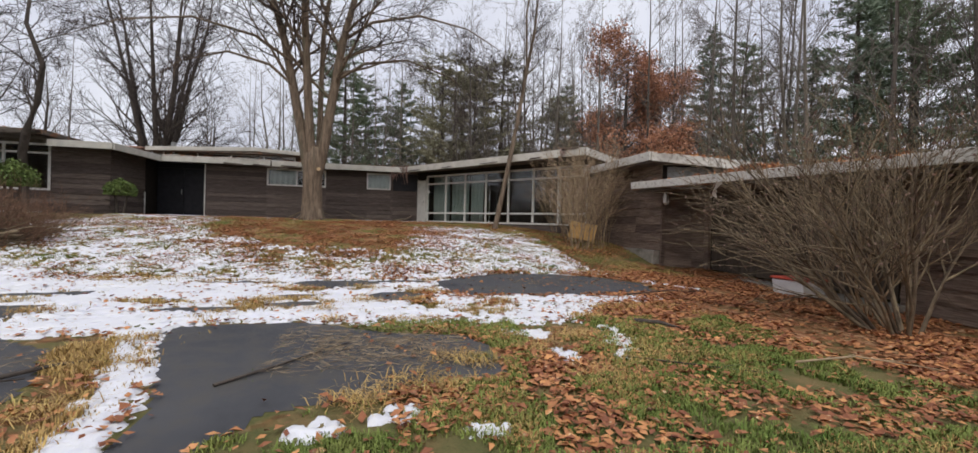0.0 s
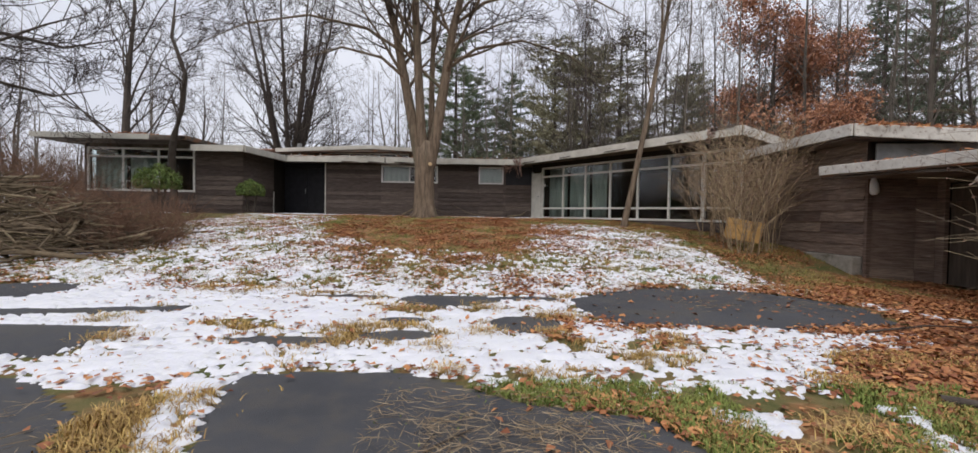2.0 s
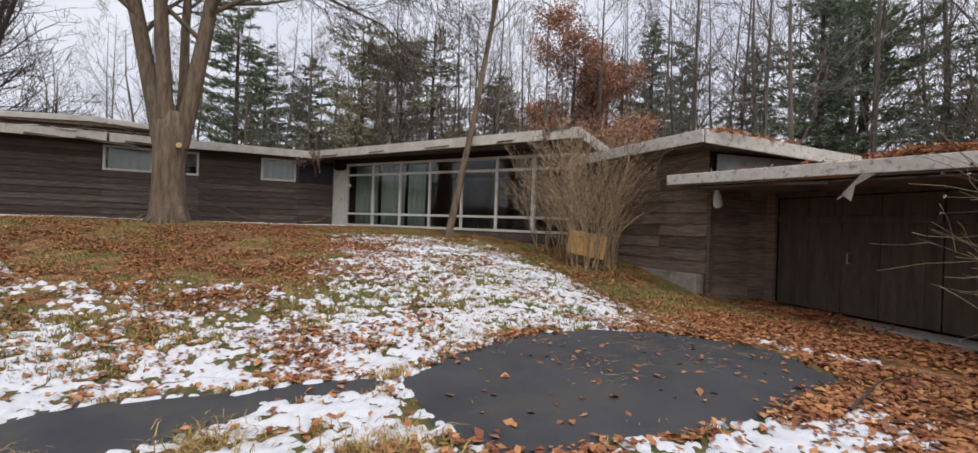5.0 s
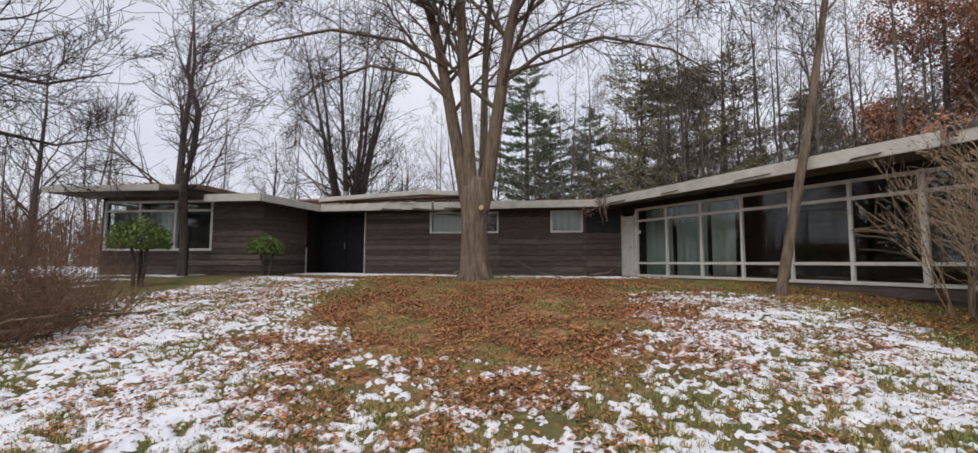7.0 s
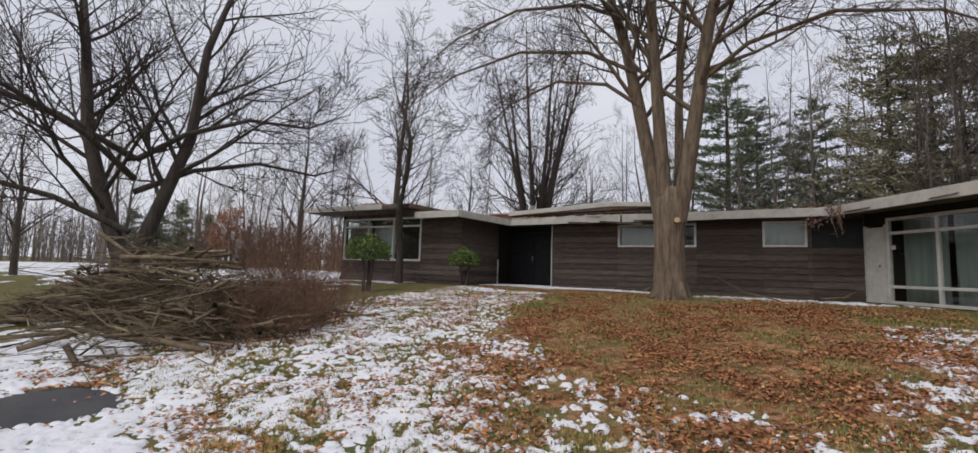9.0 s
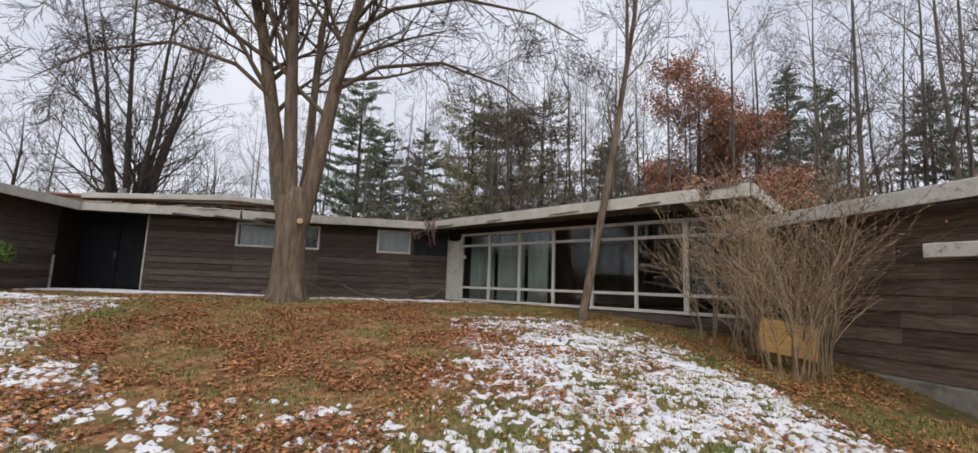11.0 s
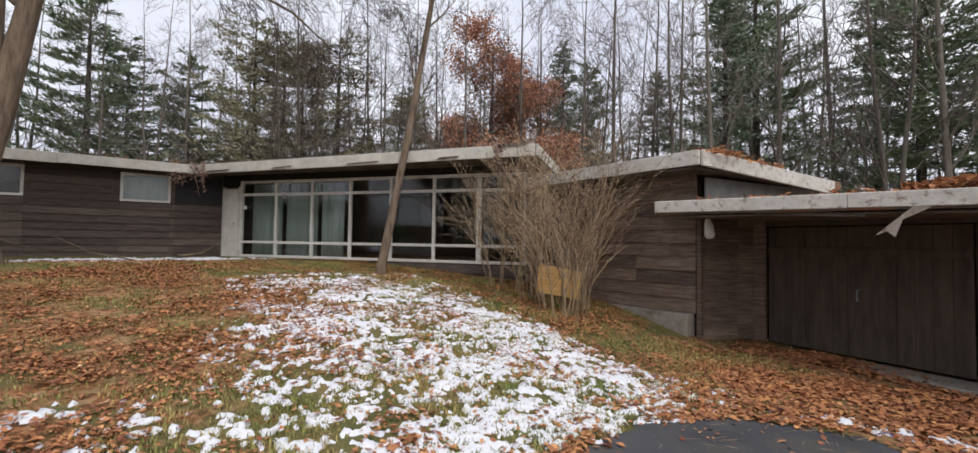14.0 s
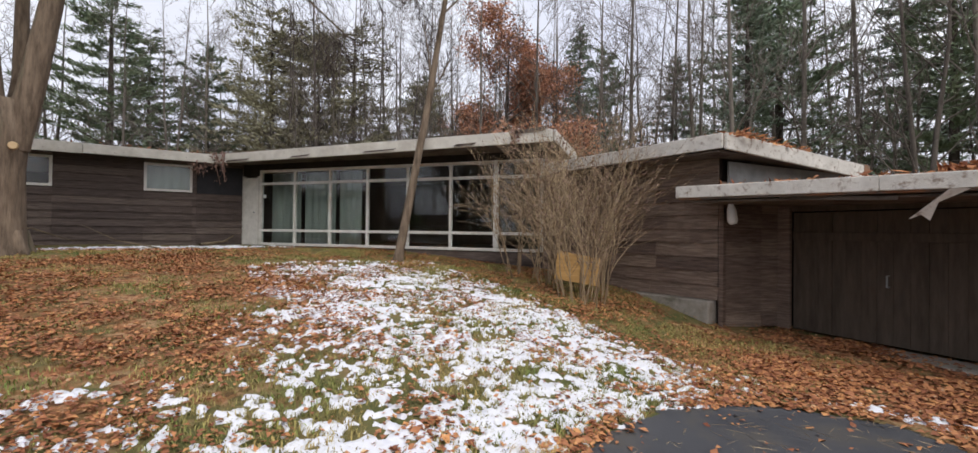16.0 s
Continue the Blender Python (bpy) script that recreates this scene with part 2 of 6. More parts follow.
# ---------------- building helpers ----------------
class Shape:
    """Vertices and faces of one mesh."""

    def __init__(self):
        self.v, self.f = [], []

    def box(self, o, ux, uy, uz):
        """A box from a corner and its three edges."""
        o, ux, uy, uz = Vector(o), Vector(ux), Vector(uy), Vector(uz)
        if ux.cross(uy).dot(uz) < 0:
            ux, uy = uy, ux
        k = len(self.v)
        self.v += [o, o + ux, o + ux + uy, o + uy, o + uz, o + ux + uz, o + ux + uy + uz, o + uy + uz]
        self.f += [tuple(k + i for i in q) for q in ((3, 2, 1, 0), (4, 5, 6, 7), (0, 1, 5, 4), (1, 2, 6, 5), (2, 3, 7, 6), (3, 0, 4, 7))]
        return self

    def block(self, x0, x1, y0, y1, z0, z1):
        return self.box((x0, y0, z0), (x1 - x0, 0, 0), (0, y1 - y0, 0), (0, 0, z1 - z0))

    def prism(self, poly, z0, z1):
        """An upright prism over a plan polygon, counter-clockwise; z0 and z1 may be functions of x, y."""
        k, n = len(self.v), len(poly)
        lo = z0 if callable(z0) else (lambda x, y: z0)
        hi = z1 if callable(z1) else (lambda x, y: z1)
        self.v += [Vector((x, y, lo(x, y))) for x, y in poly] + [Vector((x, y, hi(x, y))) for x, y in poly]
        self.f += [tuple(range(k + n - 1, k - 1, -1)), tuple(range(k + n, k + 2 * n))]
        self.f += [(k + i, k + (i + 1) % n, k + n + (i + 1) % n, k + n + i) for i in range(n)]
        return self

    def tube(self, pts, radii, sides=6):
        k, n = len(self.v), len(pts)
        ref = Vector((0.31, 0.17, 0.93)).normalized()
        for i, p in enumerate(pts):
            d = (pts[min(i + 1, n - 1)] - pts[max(i - 1, 0)])
            d = d.normalized() if d.length > 1e-6 else Vector((0, 0, 1))
            a = d.cross(ref if abs(d.dot(ref)) < 0.95 else Vector((1, 0, 0))).normalized()
            b = d.cross(a)
            for s in range(sides):
                w = 2 * math.pi * s / sides
                self.v.append(p + (a * math.cos(w) + b * math.sin(w)) * radii[i])
        for i in range(n - 1):
            for s in range(sides):
                q, e = k + i * sides, (s + 1) % sides
                self.f.append((q + s, q + sides + s, q + sides + e, q + e))
        self.f.append(tuple(k + (n - 1) * sides + s for s in range(sides))[::-1])
        return self

    def quad(self, c, a, b, bend=0.0):
        """A small leaf: two triangles, folded a little."""
        k = len(self.v)
        up = a.cross(b).normalized() * bend
        self.v += [c - a, c + b * 0.8 + up, c + a, c - b * 0.8 + up]
        self.f += [(k, k + 3, k + 1), (k + 1, k + 3, k + 2)]

    def weld(self):
        """Joins corners that meet."""
        seen, to, v = {}, [], []
        for p in self.v:
            key = (round(p.x, 3), round(p.y, 3), round(p.z, 3))
            if key not in seen:
                seen[key] = len(v)
                v.append(p)
            to.append(seen[key])
        self.v, self.f = v, [tuple(to[i] for i in f) for f in self.f]
        return self

    def mesh(self, name, smooth=False):
        me = bpy.data.meshes.new(name)
        me.from_pydata([tuple(v) for v in self.v], [], self.f)
        me.update()
        if smooth:
            me.polygons.foreach_set("use_smooth", [True] * len(me.polygons))
        return me


def part(name, shape, material, parent=None, label="", smooth=False, bevel=0.0):
    ob = new(name, shape.mesh(name, smooth))
    ob.data.materials.append(material)
    ob.parent = parent
    if label:
        tagged(ob, label)
    if bevel:
        md = ob.modifiers.new("edge", "BEVEL")
        md.width, md.segments, md.limit_method = bevel, 1, "ANGLE"
    return ob


def empty(name, place=(0, 0, 0), label="", category="", group="", kind=""):
    ob = new(name)
    ob.location = place
    ob.empty_display_size = 0.1
    return tagged(ob, label, category, group, kind)


def keep(ob, parent):
    """Parents ob to a thing that stands away from the origin, leaving its place as it is."""
    ob.parent = parent
    ob.matrix_parent_inverse = Matrix.Translation(parent.location).inverted()
    return ob


# ---------------- the lie of the land ----------------
PROFILE_Y = np.array([-400, -12, 0, 4, 7, 8.4, 9.8, 11, 13.2, 16.3, 18.6, 22.7, 60, 400], float)
PROFILE_Z = np.array([0.05, 0.05, 0.15, 0.27, 0.33, 0.38, 0.62, 0.80, 1.05, 1.33, 1.47, 1.50, 1.6, 1.6], float)


def ramp01(v, a, b):
    q = np.clip((v - a) / (b - a), 0, 1)
    return q * q * (3 - 2 * q)


def land(x, y):
    x, y = np.asarray(x, float), np.asarray(y, float)
    shift = (1.95 - 0.85 * ramp01(y, 10.4, 12.2)) * ramp01(x, 2.0, 7.8)
    return np.interp(y - shift, PROFILE_Y, PROFILE_Z) + 0.02 * np.sin(x * 1.3 + 0.7 * y) * np.sin(0.9 * y - 0.4 * x) * ramp01(y, 9, 12)


def lz(x, y):
    return float(land(x, y))


_perm = np.random.RandomState(7).rand(256, 256)


def lattice(x, y, scale, seed=0):
    """Smooth value noise in 0..1."""
    u, v = x * scale + 37.1 * seed, y * scale + 91.7 * seed
    i, j = np.floor(u).astype(int), np.floor(v).astype(int)
    a, b = u - i, v - j
    a, b = a * a * (3 - 2 * a), b * b * (3 - 2 * b)
    g = lambda p, q: _perm[p % 256, q % 256]
    return (g(i, j) * (1 - a) + g(i + 1, j) * a) * (1 - b) + (g(i, j + 1) * (1 - a) + g(i + 1, j + 1) * a) * b


def fractal(x, y, scale, seed=0, octaves=4, fall=0.55):
    s, w, amp = 0.0, 0.0, 1.0
    for o in range(octaves):
        s = s + amp * lattice(x, y, scale * 2.03 ** o, seed + 11 * o)
        w += amp
        amp *= fall
    return s / w


def patch(x, y, x0, x1, y0, y1, soft=0.4):
    """1 inside a rectangle of the plan, falling to 0 over soft metres at its edges."""
    d = np.minimum(np.minimum(x - x0, x1 - x), np.minimum(y - y0, y1 - y))
    return ramp01(d, -soft, soft)


def oval(x, y, cx, cy, rx, ry, soft=0.3):
    d = np.sqrt(((x - cx) / rx) ** 2 + ((y - cy) / ry) ** 2)
    return 1 - ramp01(d, 1 - soft, 1 + soft)


def blob(x, y, corners, soft=0.15):
    """1 inside a plan polygon, falling to 0 over soft metres on both sides of its edge."""
    best, inside = np.full(np.shape(x), 1e9), np.zeros(np.shape(x), bool)
    for (ax, ay), (bx, by) in zip(corners, corners[1:] + corners[:1]):
        ex, ey = bx - ax, by - ay
        q = np.clip(((x - ax) * ex + (y - ay) * ey) / (ex * ex + ey * ey), 0, 1)
        best = np.minimum(best, (x - ax - q * ex) ** 2 + (y - ay - q * ey) ** 2)
        if ey:
            inside ^= ((ay > y) != (by > y)) & (x < ax + ex * (y - ay) / ey)
    d = np.sqrt(best)
    return ramp01(np.where(inside, d, -d), -soft, soft)


def wobble(x, y, amount=1.0):
    return x + amount * 0.9 * (fractal(x, y, 0.9, 3) - 0.5), y + amount * 0.7 * (fractal(x, y, 0.9, 5) - 0.5)


SLAB_WEST = [(-14, -9), (-2.0, -9), (-1.98, 2.6), (-2.05, 3.1), (-2.4, 3.8), (-3.2, 4.45), (-5, 4.45), (-14, 4.2)]
SLAB_EAST = [(-0.9, -9), (-0.7, -9), (-0.6, 1.0), (-0.5, 1.85), (-0.25, 2.3), (0.55, 2.45), (1.5, 2.75), (1.45, 3.6), (1.3, 3.95), (0.6, 4.15), (0.0, 4.5), (-0.7, 4.8), (-1.65, 4.65), (-1.6, 4.2), (-1.3, 3.3), (-1.0, 2.5), (-0.8, 1.0)]
SLAB_TURN = [(1.5, 7.9), (2.3, 8.45), (3.3, 8.8), (4.3, 9.0), (5.3, 8.6), (5.8, 7.7), (5.5, 6.8), (3.8, 6.4), (1.9, 6.4), (1.5, 7.2)]
BARE_HOLES = ((-1.8, 5.62, 0.6, 0.14), (-0.72, 5.77, 0.4, 0.2), (0.7, 6.38, 0.46, 0.42), (-0.28, 7.68, 0.68, 0.36), (-1.75, 7.8, 0.55, 0.13),
              (-0.75, 6.5, 0.26, 0.17), (0.75, 7.85, 0.55, 0.16), (-6.85, 7.85, 0.82, 0.62))


def asphalt_field(x, y):
    x, y = wobble(x, y, 0.4)
    a = np.maximum(blob(x, y, SLAB_WEST, 0.1), blob(x, y, SLAB_EAST, 0.1))
    a = np.maximum(a, blob(x, y, SLAB_TURN, 0.12))
    a = np.maximum(a, patch(x, y, -14, -3.7, 4.98, 6.05, 0.12))
    a = np.maximum(a, blob(x, y, [(-9, 5.75), (-3.6, 6.8), (-3.6, 7.15), (-9, 6.15)], 0.1))
    for cx, cy, rx, ry in BARE_HOLES:
        a = np.maximum(a, oval(x, y, cx, cy, rx, ry, 0.12))
    return a


def rim(x, y):
    """1 along the ragged edges of the asphalt, 0 away from them."""
    a = asphalt_field(x, y)
    b = a
    for dx, dy in ((0.22, 0), (-0.22, 0), (0, 0.2), (0, -0.2)):
        b = np.maximum(b, asphalt_field(x + dx, y + dy))
    return np.clip(b - a, 0, 1)


SNOW_BAND = [(-16, 4.35), (-3.0, 4.5), (-1.4, 4.75), (0.0, 4.75), (1.7, 4.3), (2.9, 4.65), (3.9, 5.4), (4.9, 6.0), (5.0, 6.4), (1.8, 6.3), (1.4, 8.0), (4.3, 9.0), (5.7, 9.2), (5.1, 9.9), (3.0, 10.0), (0.2, 9.2), (-1.4, 9.4), (-2.6, 9.9), (-16, 9.6)]
SNOW_SLOPE = [(2.2, 15.7), (4.3, 15.9), (5.1, 13.4), (5.3, 11.2), (6.2, 9.0), (4.3, 8.8), (0.0, 9.2), (0.9, 10.6), (1.3, 11.6)]
SNOW_LAWN = [(-2.4, 9.6), (-2.9, 11.0), (-3.9, 12.6), (-5.0, 15.0), (-5.6, 18.0), (-9.0, 18.5), (-8.5, 13.0), (-8.8, 9.6)]


def snow_density(x, y):
    wx, wy = wobble(x, y)
    d = 0.86 * blob(wx, wy, SNOW_BAND, 0.3)
    d = d * (1 - 0.34 * patch(wx, wy, -16, 6, 7.7, 12, 0.8)) * (1 - 0.16 * patch(wx, wy, 0.6, 5, 4, 6.4, 0.5))
    d = np.maximum(d, 0.46 * blob(wx, wy, SNOW_SLOPE, 0.25))
    d = np.maximum(d, 0.44 * blob(wx, wy, SNOW_LAWN, 0.7))
    d = np.maximum(d, 0.50 * oval(wx, wy, -6.8, 21.6, 3.2, 0.7, 0.4))
    d = np.maximum(d, 0.14 * oval(wx, wy, 0.8, 20.6, 3.0, 0.9, 0.4))
    d = np.maximum(d, 0.30 * patch(wx, wy, -3.5, 1.5, 9.3, 11.2, 0.8))
    sx, sy = wobble(x, y, 0.3)
    d = np.maximum(d, 0.95 * blob(sx, sy, [(-2.2, 4.6), (-1.72, 4.6), (-1.3, 3.2), (-1.12, 2.4), (-1.0, 0.9), (-1.3, 0.9), (-1.4, 2.4), (-1.6, 3.1)], 0.12))
    d = np.maximum(d, 0.74 * blob(sx, sy, [(3.25, 4.2), (3.1, 3.4), (2.7, 2.8), (2.5, 2.85), (2.8, 3.45), (3.0, 4.2)], 0.12))
    d = np.maximum(d, 0.74 * oval(sx, sy, 2.2, 3.12, 0.14, 0.26, 0.4))
    d = np.maximum(d, 0.70 * oval(sx, sy, 2.0, 3.95, 0.30, 0.16, 0.4))
    for cx, cy in ((0.1, 1.95), (0.58, 2.05), (1.15, 1.8)):
        d = np.maximum(d, 0.72 * oval(sx, sy, cx, cy, 0.16, 0.14, 0.4))
    d = np.maximum(d, 0.16 * patch(wx, wy, -4.0, 5.6, 9.2, 16.5, 1.0))
    d = np.maximum(d, 0.75 * oval(sx, sy, 1.35, 3.2, 0.14, 0.12, 0.4))
    d = np.maximum(d, 0.72 * blob(sx, sy, [(5.75, 8.5), (6.0, 8.4), (6.6, 7.0), (6.4, 6.9)], 0.14))
    d = np.maximum(d, 0.70 * patch(wx, wy, -60, -14, 14, 34, 4))
    d = np.maximum(d, 0.55 * patch(wx, wy, -16, -9, 5, 9, 1))
    d = d * (1 - 0.95 * (asphalt_field(x, y) > 0.5))
    d = d * (1 - 0.30 * rim(x, y))
    d = d * (1 - 0.5 * oval(wx, wy, -0.9, 14.4, 3.0, 4.4, 0.3))
    d = d + 0.16 * (d > 0.4) * (fractal(x, y, 0.7, 17, 2) - 0.5)
    for cx, cy, rx, ry in ((1.15, 6.75, 0.5, 0.22), (-1.2, 6.1, 0.7, 0.2), (-0.3, 7.15, 0.9, 0.2), (1.2, 5.75, 0.3, 0.15), (2.2, 5.7, 0.35, 0.15), (-2.6, 6.2, 0.5, 0.2), (0.5, 4.95, 0.2, 0.12)):
        d = d * (1 - 0.8 * oval(wx, wy, cx, cy, rx, ry, 0.4))
    return d


def leaf_density(x, y):
    d = 0.45 * patch(x, y, -9, 9, 1, 22, 1)
    d = np.maximum(d, 0.95 * oval(x, y, -0.9, 13.9, 4.2, 5.0, 0.45))
    d = np.maximum(d, 1.0 * blob(x, y, [(4.4, 8.4), (9.3, 8.4), (9.3, -1), (6.4, -1), (4.9, 2.6), (3.4, 4.8)], 0.6))
    d = np.maximum(d, 1.0 * oval(x, y, 7.4, 9.4, 2.0, 1.8, 0.4))
    d = np.maximum(d, 0.75 * oval(x, y, 6.8, 12.2, 1.5, 3.4, 0.4))
    d = np.maximum(d, 0.9 * blob(x, y, [(-3.0, 4.6), (-1.9, 4.4), (-1.5, 3.1), (-1.3, 2.0), (-2.0, 2.0), (-2.0, 3.1)], 0.15))
    d = np.maximum(d, 0.9 * blob(x, y, [(0.3, 4.6), (1.6, 3.6), (1.5, 2.4), (2.2, 2.4), (3.2, 4.6), (1.8, 4.2)], 0.3))
    d = np.maximum(d, 0.35 * patch(x, y, 0.5, 4.6, 0, 5, 0.6))
    d = np.maximum(d, 0.55 * patch(x, y, -3.5, 1.5, 5.0, 7.6, 0.4))
    d = np.maximum(d, 0.95 * rim(x, y) * patch(x, y, -9, 8, 0, 10, 0.5))
    return d * (1 - 0.985 * asphalt_field(x, y))


# ---------------- ground ----------------
def axis(lo, hi, step, far):
    near = np.arange(lo, hi + 1e-6, step)
    out, d, q = [], step, 0.0
    while q < far:
        d *= 1.35
        q += d
        out.append(q)
    return np.concatenate([lo - np.array(out[::-1]), near, hi + np.array(out)])


def sheet(name, xs, ys, zs, material, mask=None, attribute=None):
    """A mesh over a grid of the plan; faces outside the mask are left out."""
    nx, ny = len(xs), len(ys)
    gx, gy = np.meshgrid(xs, ys)
    idx = np.arange(nx * ny).reshape(ny, nx)
    q = np.stack([idx[:-1, :-1], idx[:-1, 1:], idx[1:, 1:], idx[1:, :-1]], -1).reshape(-1, 4)
    if mask is not None:
        m = mask.reshape(-1)
        q = q[m[q].any(1)]
    used = np.unique(q)
    back = np.full(nx * ny, -1)
    back[used] = np.arange(len(used))
    co = np.stack([gx.ravel(), gy.ravel(), zs.ravel()], 1)[used]
    q = back[q]
    me = bpy.data.meshes.new(name)
    me.vertices.add(len(co))
    me.vertices.foreach_set("co", co.ravel())
    me.loops.add(q.size)
    me.loops.foreach_set("vertex_index", q.ravel().astype(np.int32))
    me.polygons.add(len(q))
    me.polygons.foreach_set("loop_start", np.arange(0, q.size, 4, dtype=np.int32))
    me.update(calc_edges=True)
    me.polygons.foreach_set("use_smooth", np.ones(len(q), bool))
    if attribute is not None:
        at = me.attributes.new("litter", "FLOAT", "POINT")
        at.data.foreach_set("value", attribute.ravel()[used].astype(np.float32))
    me.materials.append(material)
    return new(name, me)


gx, gy = axis(-18, 12, 0.2, 900), axis(-8, 24, 0.2, 900)
GX, GY = np.meshgrid(gx, gy)
ground = sheet("ground", gx, gy, land(GX, GY), M_GROUND, attribute=leaf_density(GX, GY) * 0.6)
tagged(ground, "lawn of patchy grass and brown leaf litter sloping up to the house", "ground", kind="structure")

ax, ay = np.arange(-14.4, 8.6, 0.06), np.arange(-9, 9.6, 0.06)
AX, AY = np.meshgrid(ax, ay)
af = asphalt_field(AX, AY) + 0.35 * (fractal(AX, AY, 3.5, 2) - 0.5)
drive = sheet("driveway", ax, ay, land(AX, AY) + 0.004 + 0.012 * np.clip(af * 2 - 0.8, 0, 1), M_ASPHALT, mask=af > 0.5)
tagged(drive, "cracked dark asphalt driveway overgrown with grass and leaves", "driveway", kind="structure")


def snow_sheet(name, x0, x1, y0, y1, step, grain, label):
    xs, ys = np.arange(x0, x1, step), np.arange(y0, y1, step)
    X, Y = np.meshgrid(xs, ys)
    n = 0.22 * fractal(X, Y, grain * 1.5, 21, 2) + 0.78 * fractal(X * 0.9, Y * 1.1, grain * 10, 22, 3, 0.85)
    d = snow_density(X, Y)
    f = np.where(d < 0.09, -1.0, d - (0.5 + 3.4 * (n - 0.5)))
    top = np.clip(f * 3, -0.3, 1)
    z = land(X, Y) + 0.010 + 0.022 * np.sqrt(np.clip(top, 0, 1)) + np.minimum(top, 0) * 0.09 + 0.008 * (lattice(X, Y, 14, 4) - 0.5)
    return tagged(sheet(name, xs, ys, z, M_SNOW, mask=f > 0), label, "snow", kind="stuff")


snow_sheet("snow", -11.5, 8.6, 0.8, 22.4, 0.033, 1.1, "thin melting snow in patches over grass and asphalt")
snow_sheet("snow", -62, -11.5, 3.0, 36, 0.35, 0.25, "thin snow lying on the far lawn")

# ---------------- house frame of reference ----------------
H_FLOOR = 1.50
GA, GU, GN = Vector((2.31, 22.72, 0)), Vector((0.586, -0.81, 0)).normalized(), Vector((-0.81, -0.586, 0)).normalized()


def gp(s, off, z):
    """A place along the glass wall: s metres from its inner corner, off metres out of it."""
    p = GA + GU * s + GN * off
    return Vector((p.x, p.y, z))


def boarded_wall(house, name, a, b, z0, z1, openings, exposure, board_mat, thick=0.16, seed=1, label="", base=None, longest=3.4):
    """A wall from plan point a to b, its outside to the right of the way from a to b, clad in lapped boards; openings: (s0, s1, z0, z1)."""
    a, b = Vector((*a, 0)), Vector((*b, 0))
    u = (b - a).normalized()
    n = Vector((u.y, -u.x, 0))
    length = (b - a).length
    core = Shape()
    rng = random.Random(seed)

    def cells(lo, hi):
        """Rectangles of the strip lo..hi that lie outside the openings."""
        cuts = sorted({0.0, length, *[min(max(q, 0), length) for o in openings for q in o[:2]]})
        for s0, s1 in zip(cuts, cuts[1:]):
            if s1 - s0 < 0.005:
                continue
            spans = [(lo, hi)]
            for o in openings:
                if o[0] <= s0 + 1e-4 and o[1] >= s1 - 1e-4:
                    spans = [w for p, q in spans for w in ((p, min(q, o[2])), (max(p, o[3]), q)) if w[1] - w[0] > 0.012]
            for p, q in spans:
                yield s0, s1, p, q

    for s0, s1, p, q in cells(base if base is not None else z0, z1):
        core.box(a + u * s0 - n * thick + Vector((0, 0, p)), u * (s1 - s0), n * thick, (0, 0, q - p))
    wall = part(name, core.weld(), M_CORE, house, label)
    z = z0
    while z < z1 - 0.02:
        top = min(z + exposure, z1)
        for s0, s1, p, q in cells(z, top):
            s = s0
            while s < s1 - 0.005:
                e = min(s1, s + rng.uniform(0.6, 1) * longest)
                if s1 - e < 0.5:
                    e = s1
                sh, lift = Shape(), rng.uniform(-0.003, 0.004)
                t0, t1 = 0.042 + lift, 0.010 + lift
                o = a + u * (s + 0.0015)
                k = e - s - 0.003
                sag = rng.uniform(-0.006, 0.006)
                v = [(0, 0.001, p + 0.004), (k, 0.001, p + 0.004), (k, t0, p + 0.004 + sag), (0, t0, p + 0.004), (0, 0.001, q), (k, 0.001, q), (k, t1, q), (0, t1, q)]
                sh.v = [o + u * i + n * j + Vector((0, 0, w)) for i, j, w in v]
                sh.f = [(0, 3, 2, 1)[::-1], (4, 7, 6, 5)[::-1], (0, 1, 5, 4)[::-1], (1, 2, 6, 5)[::-1], (2, 3, 7, 6)[::-1], (3, 0, 4, 7)[::-1]]
                part("board", sh, board_mat, wall)
                s = e
        z = top
    return wall


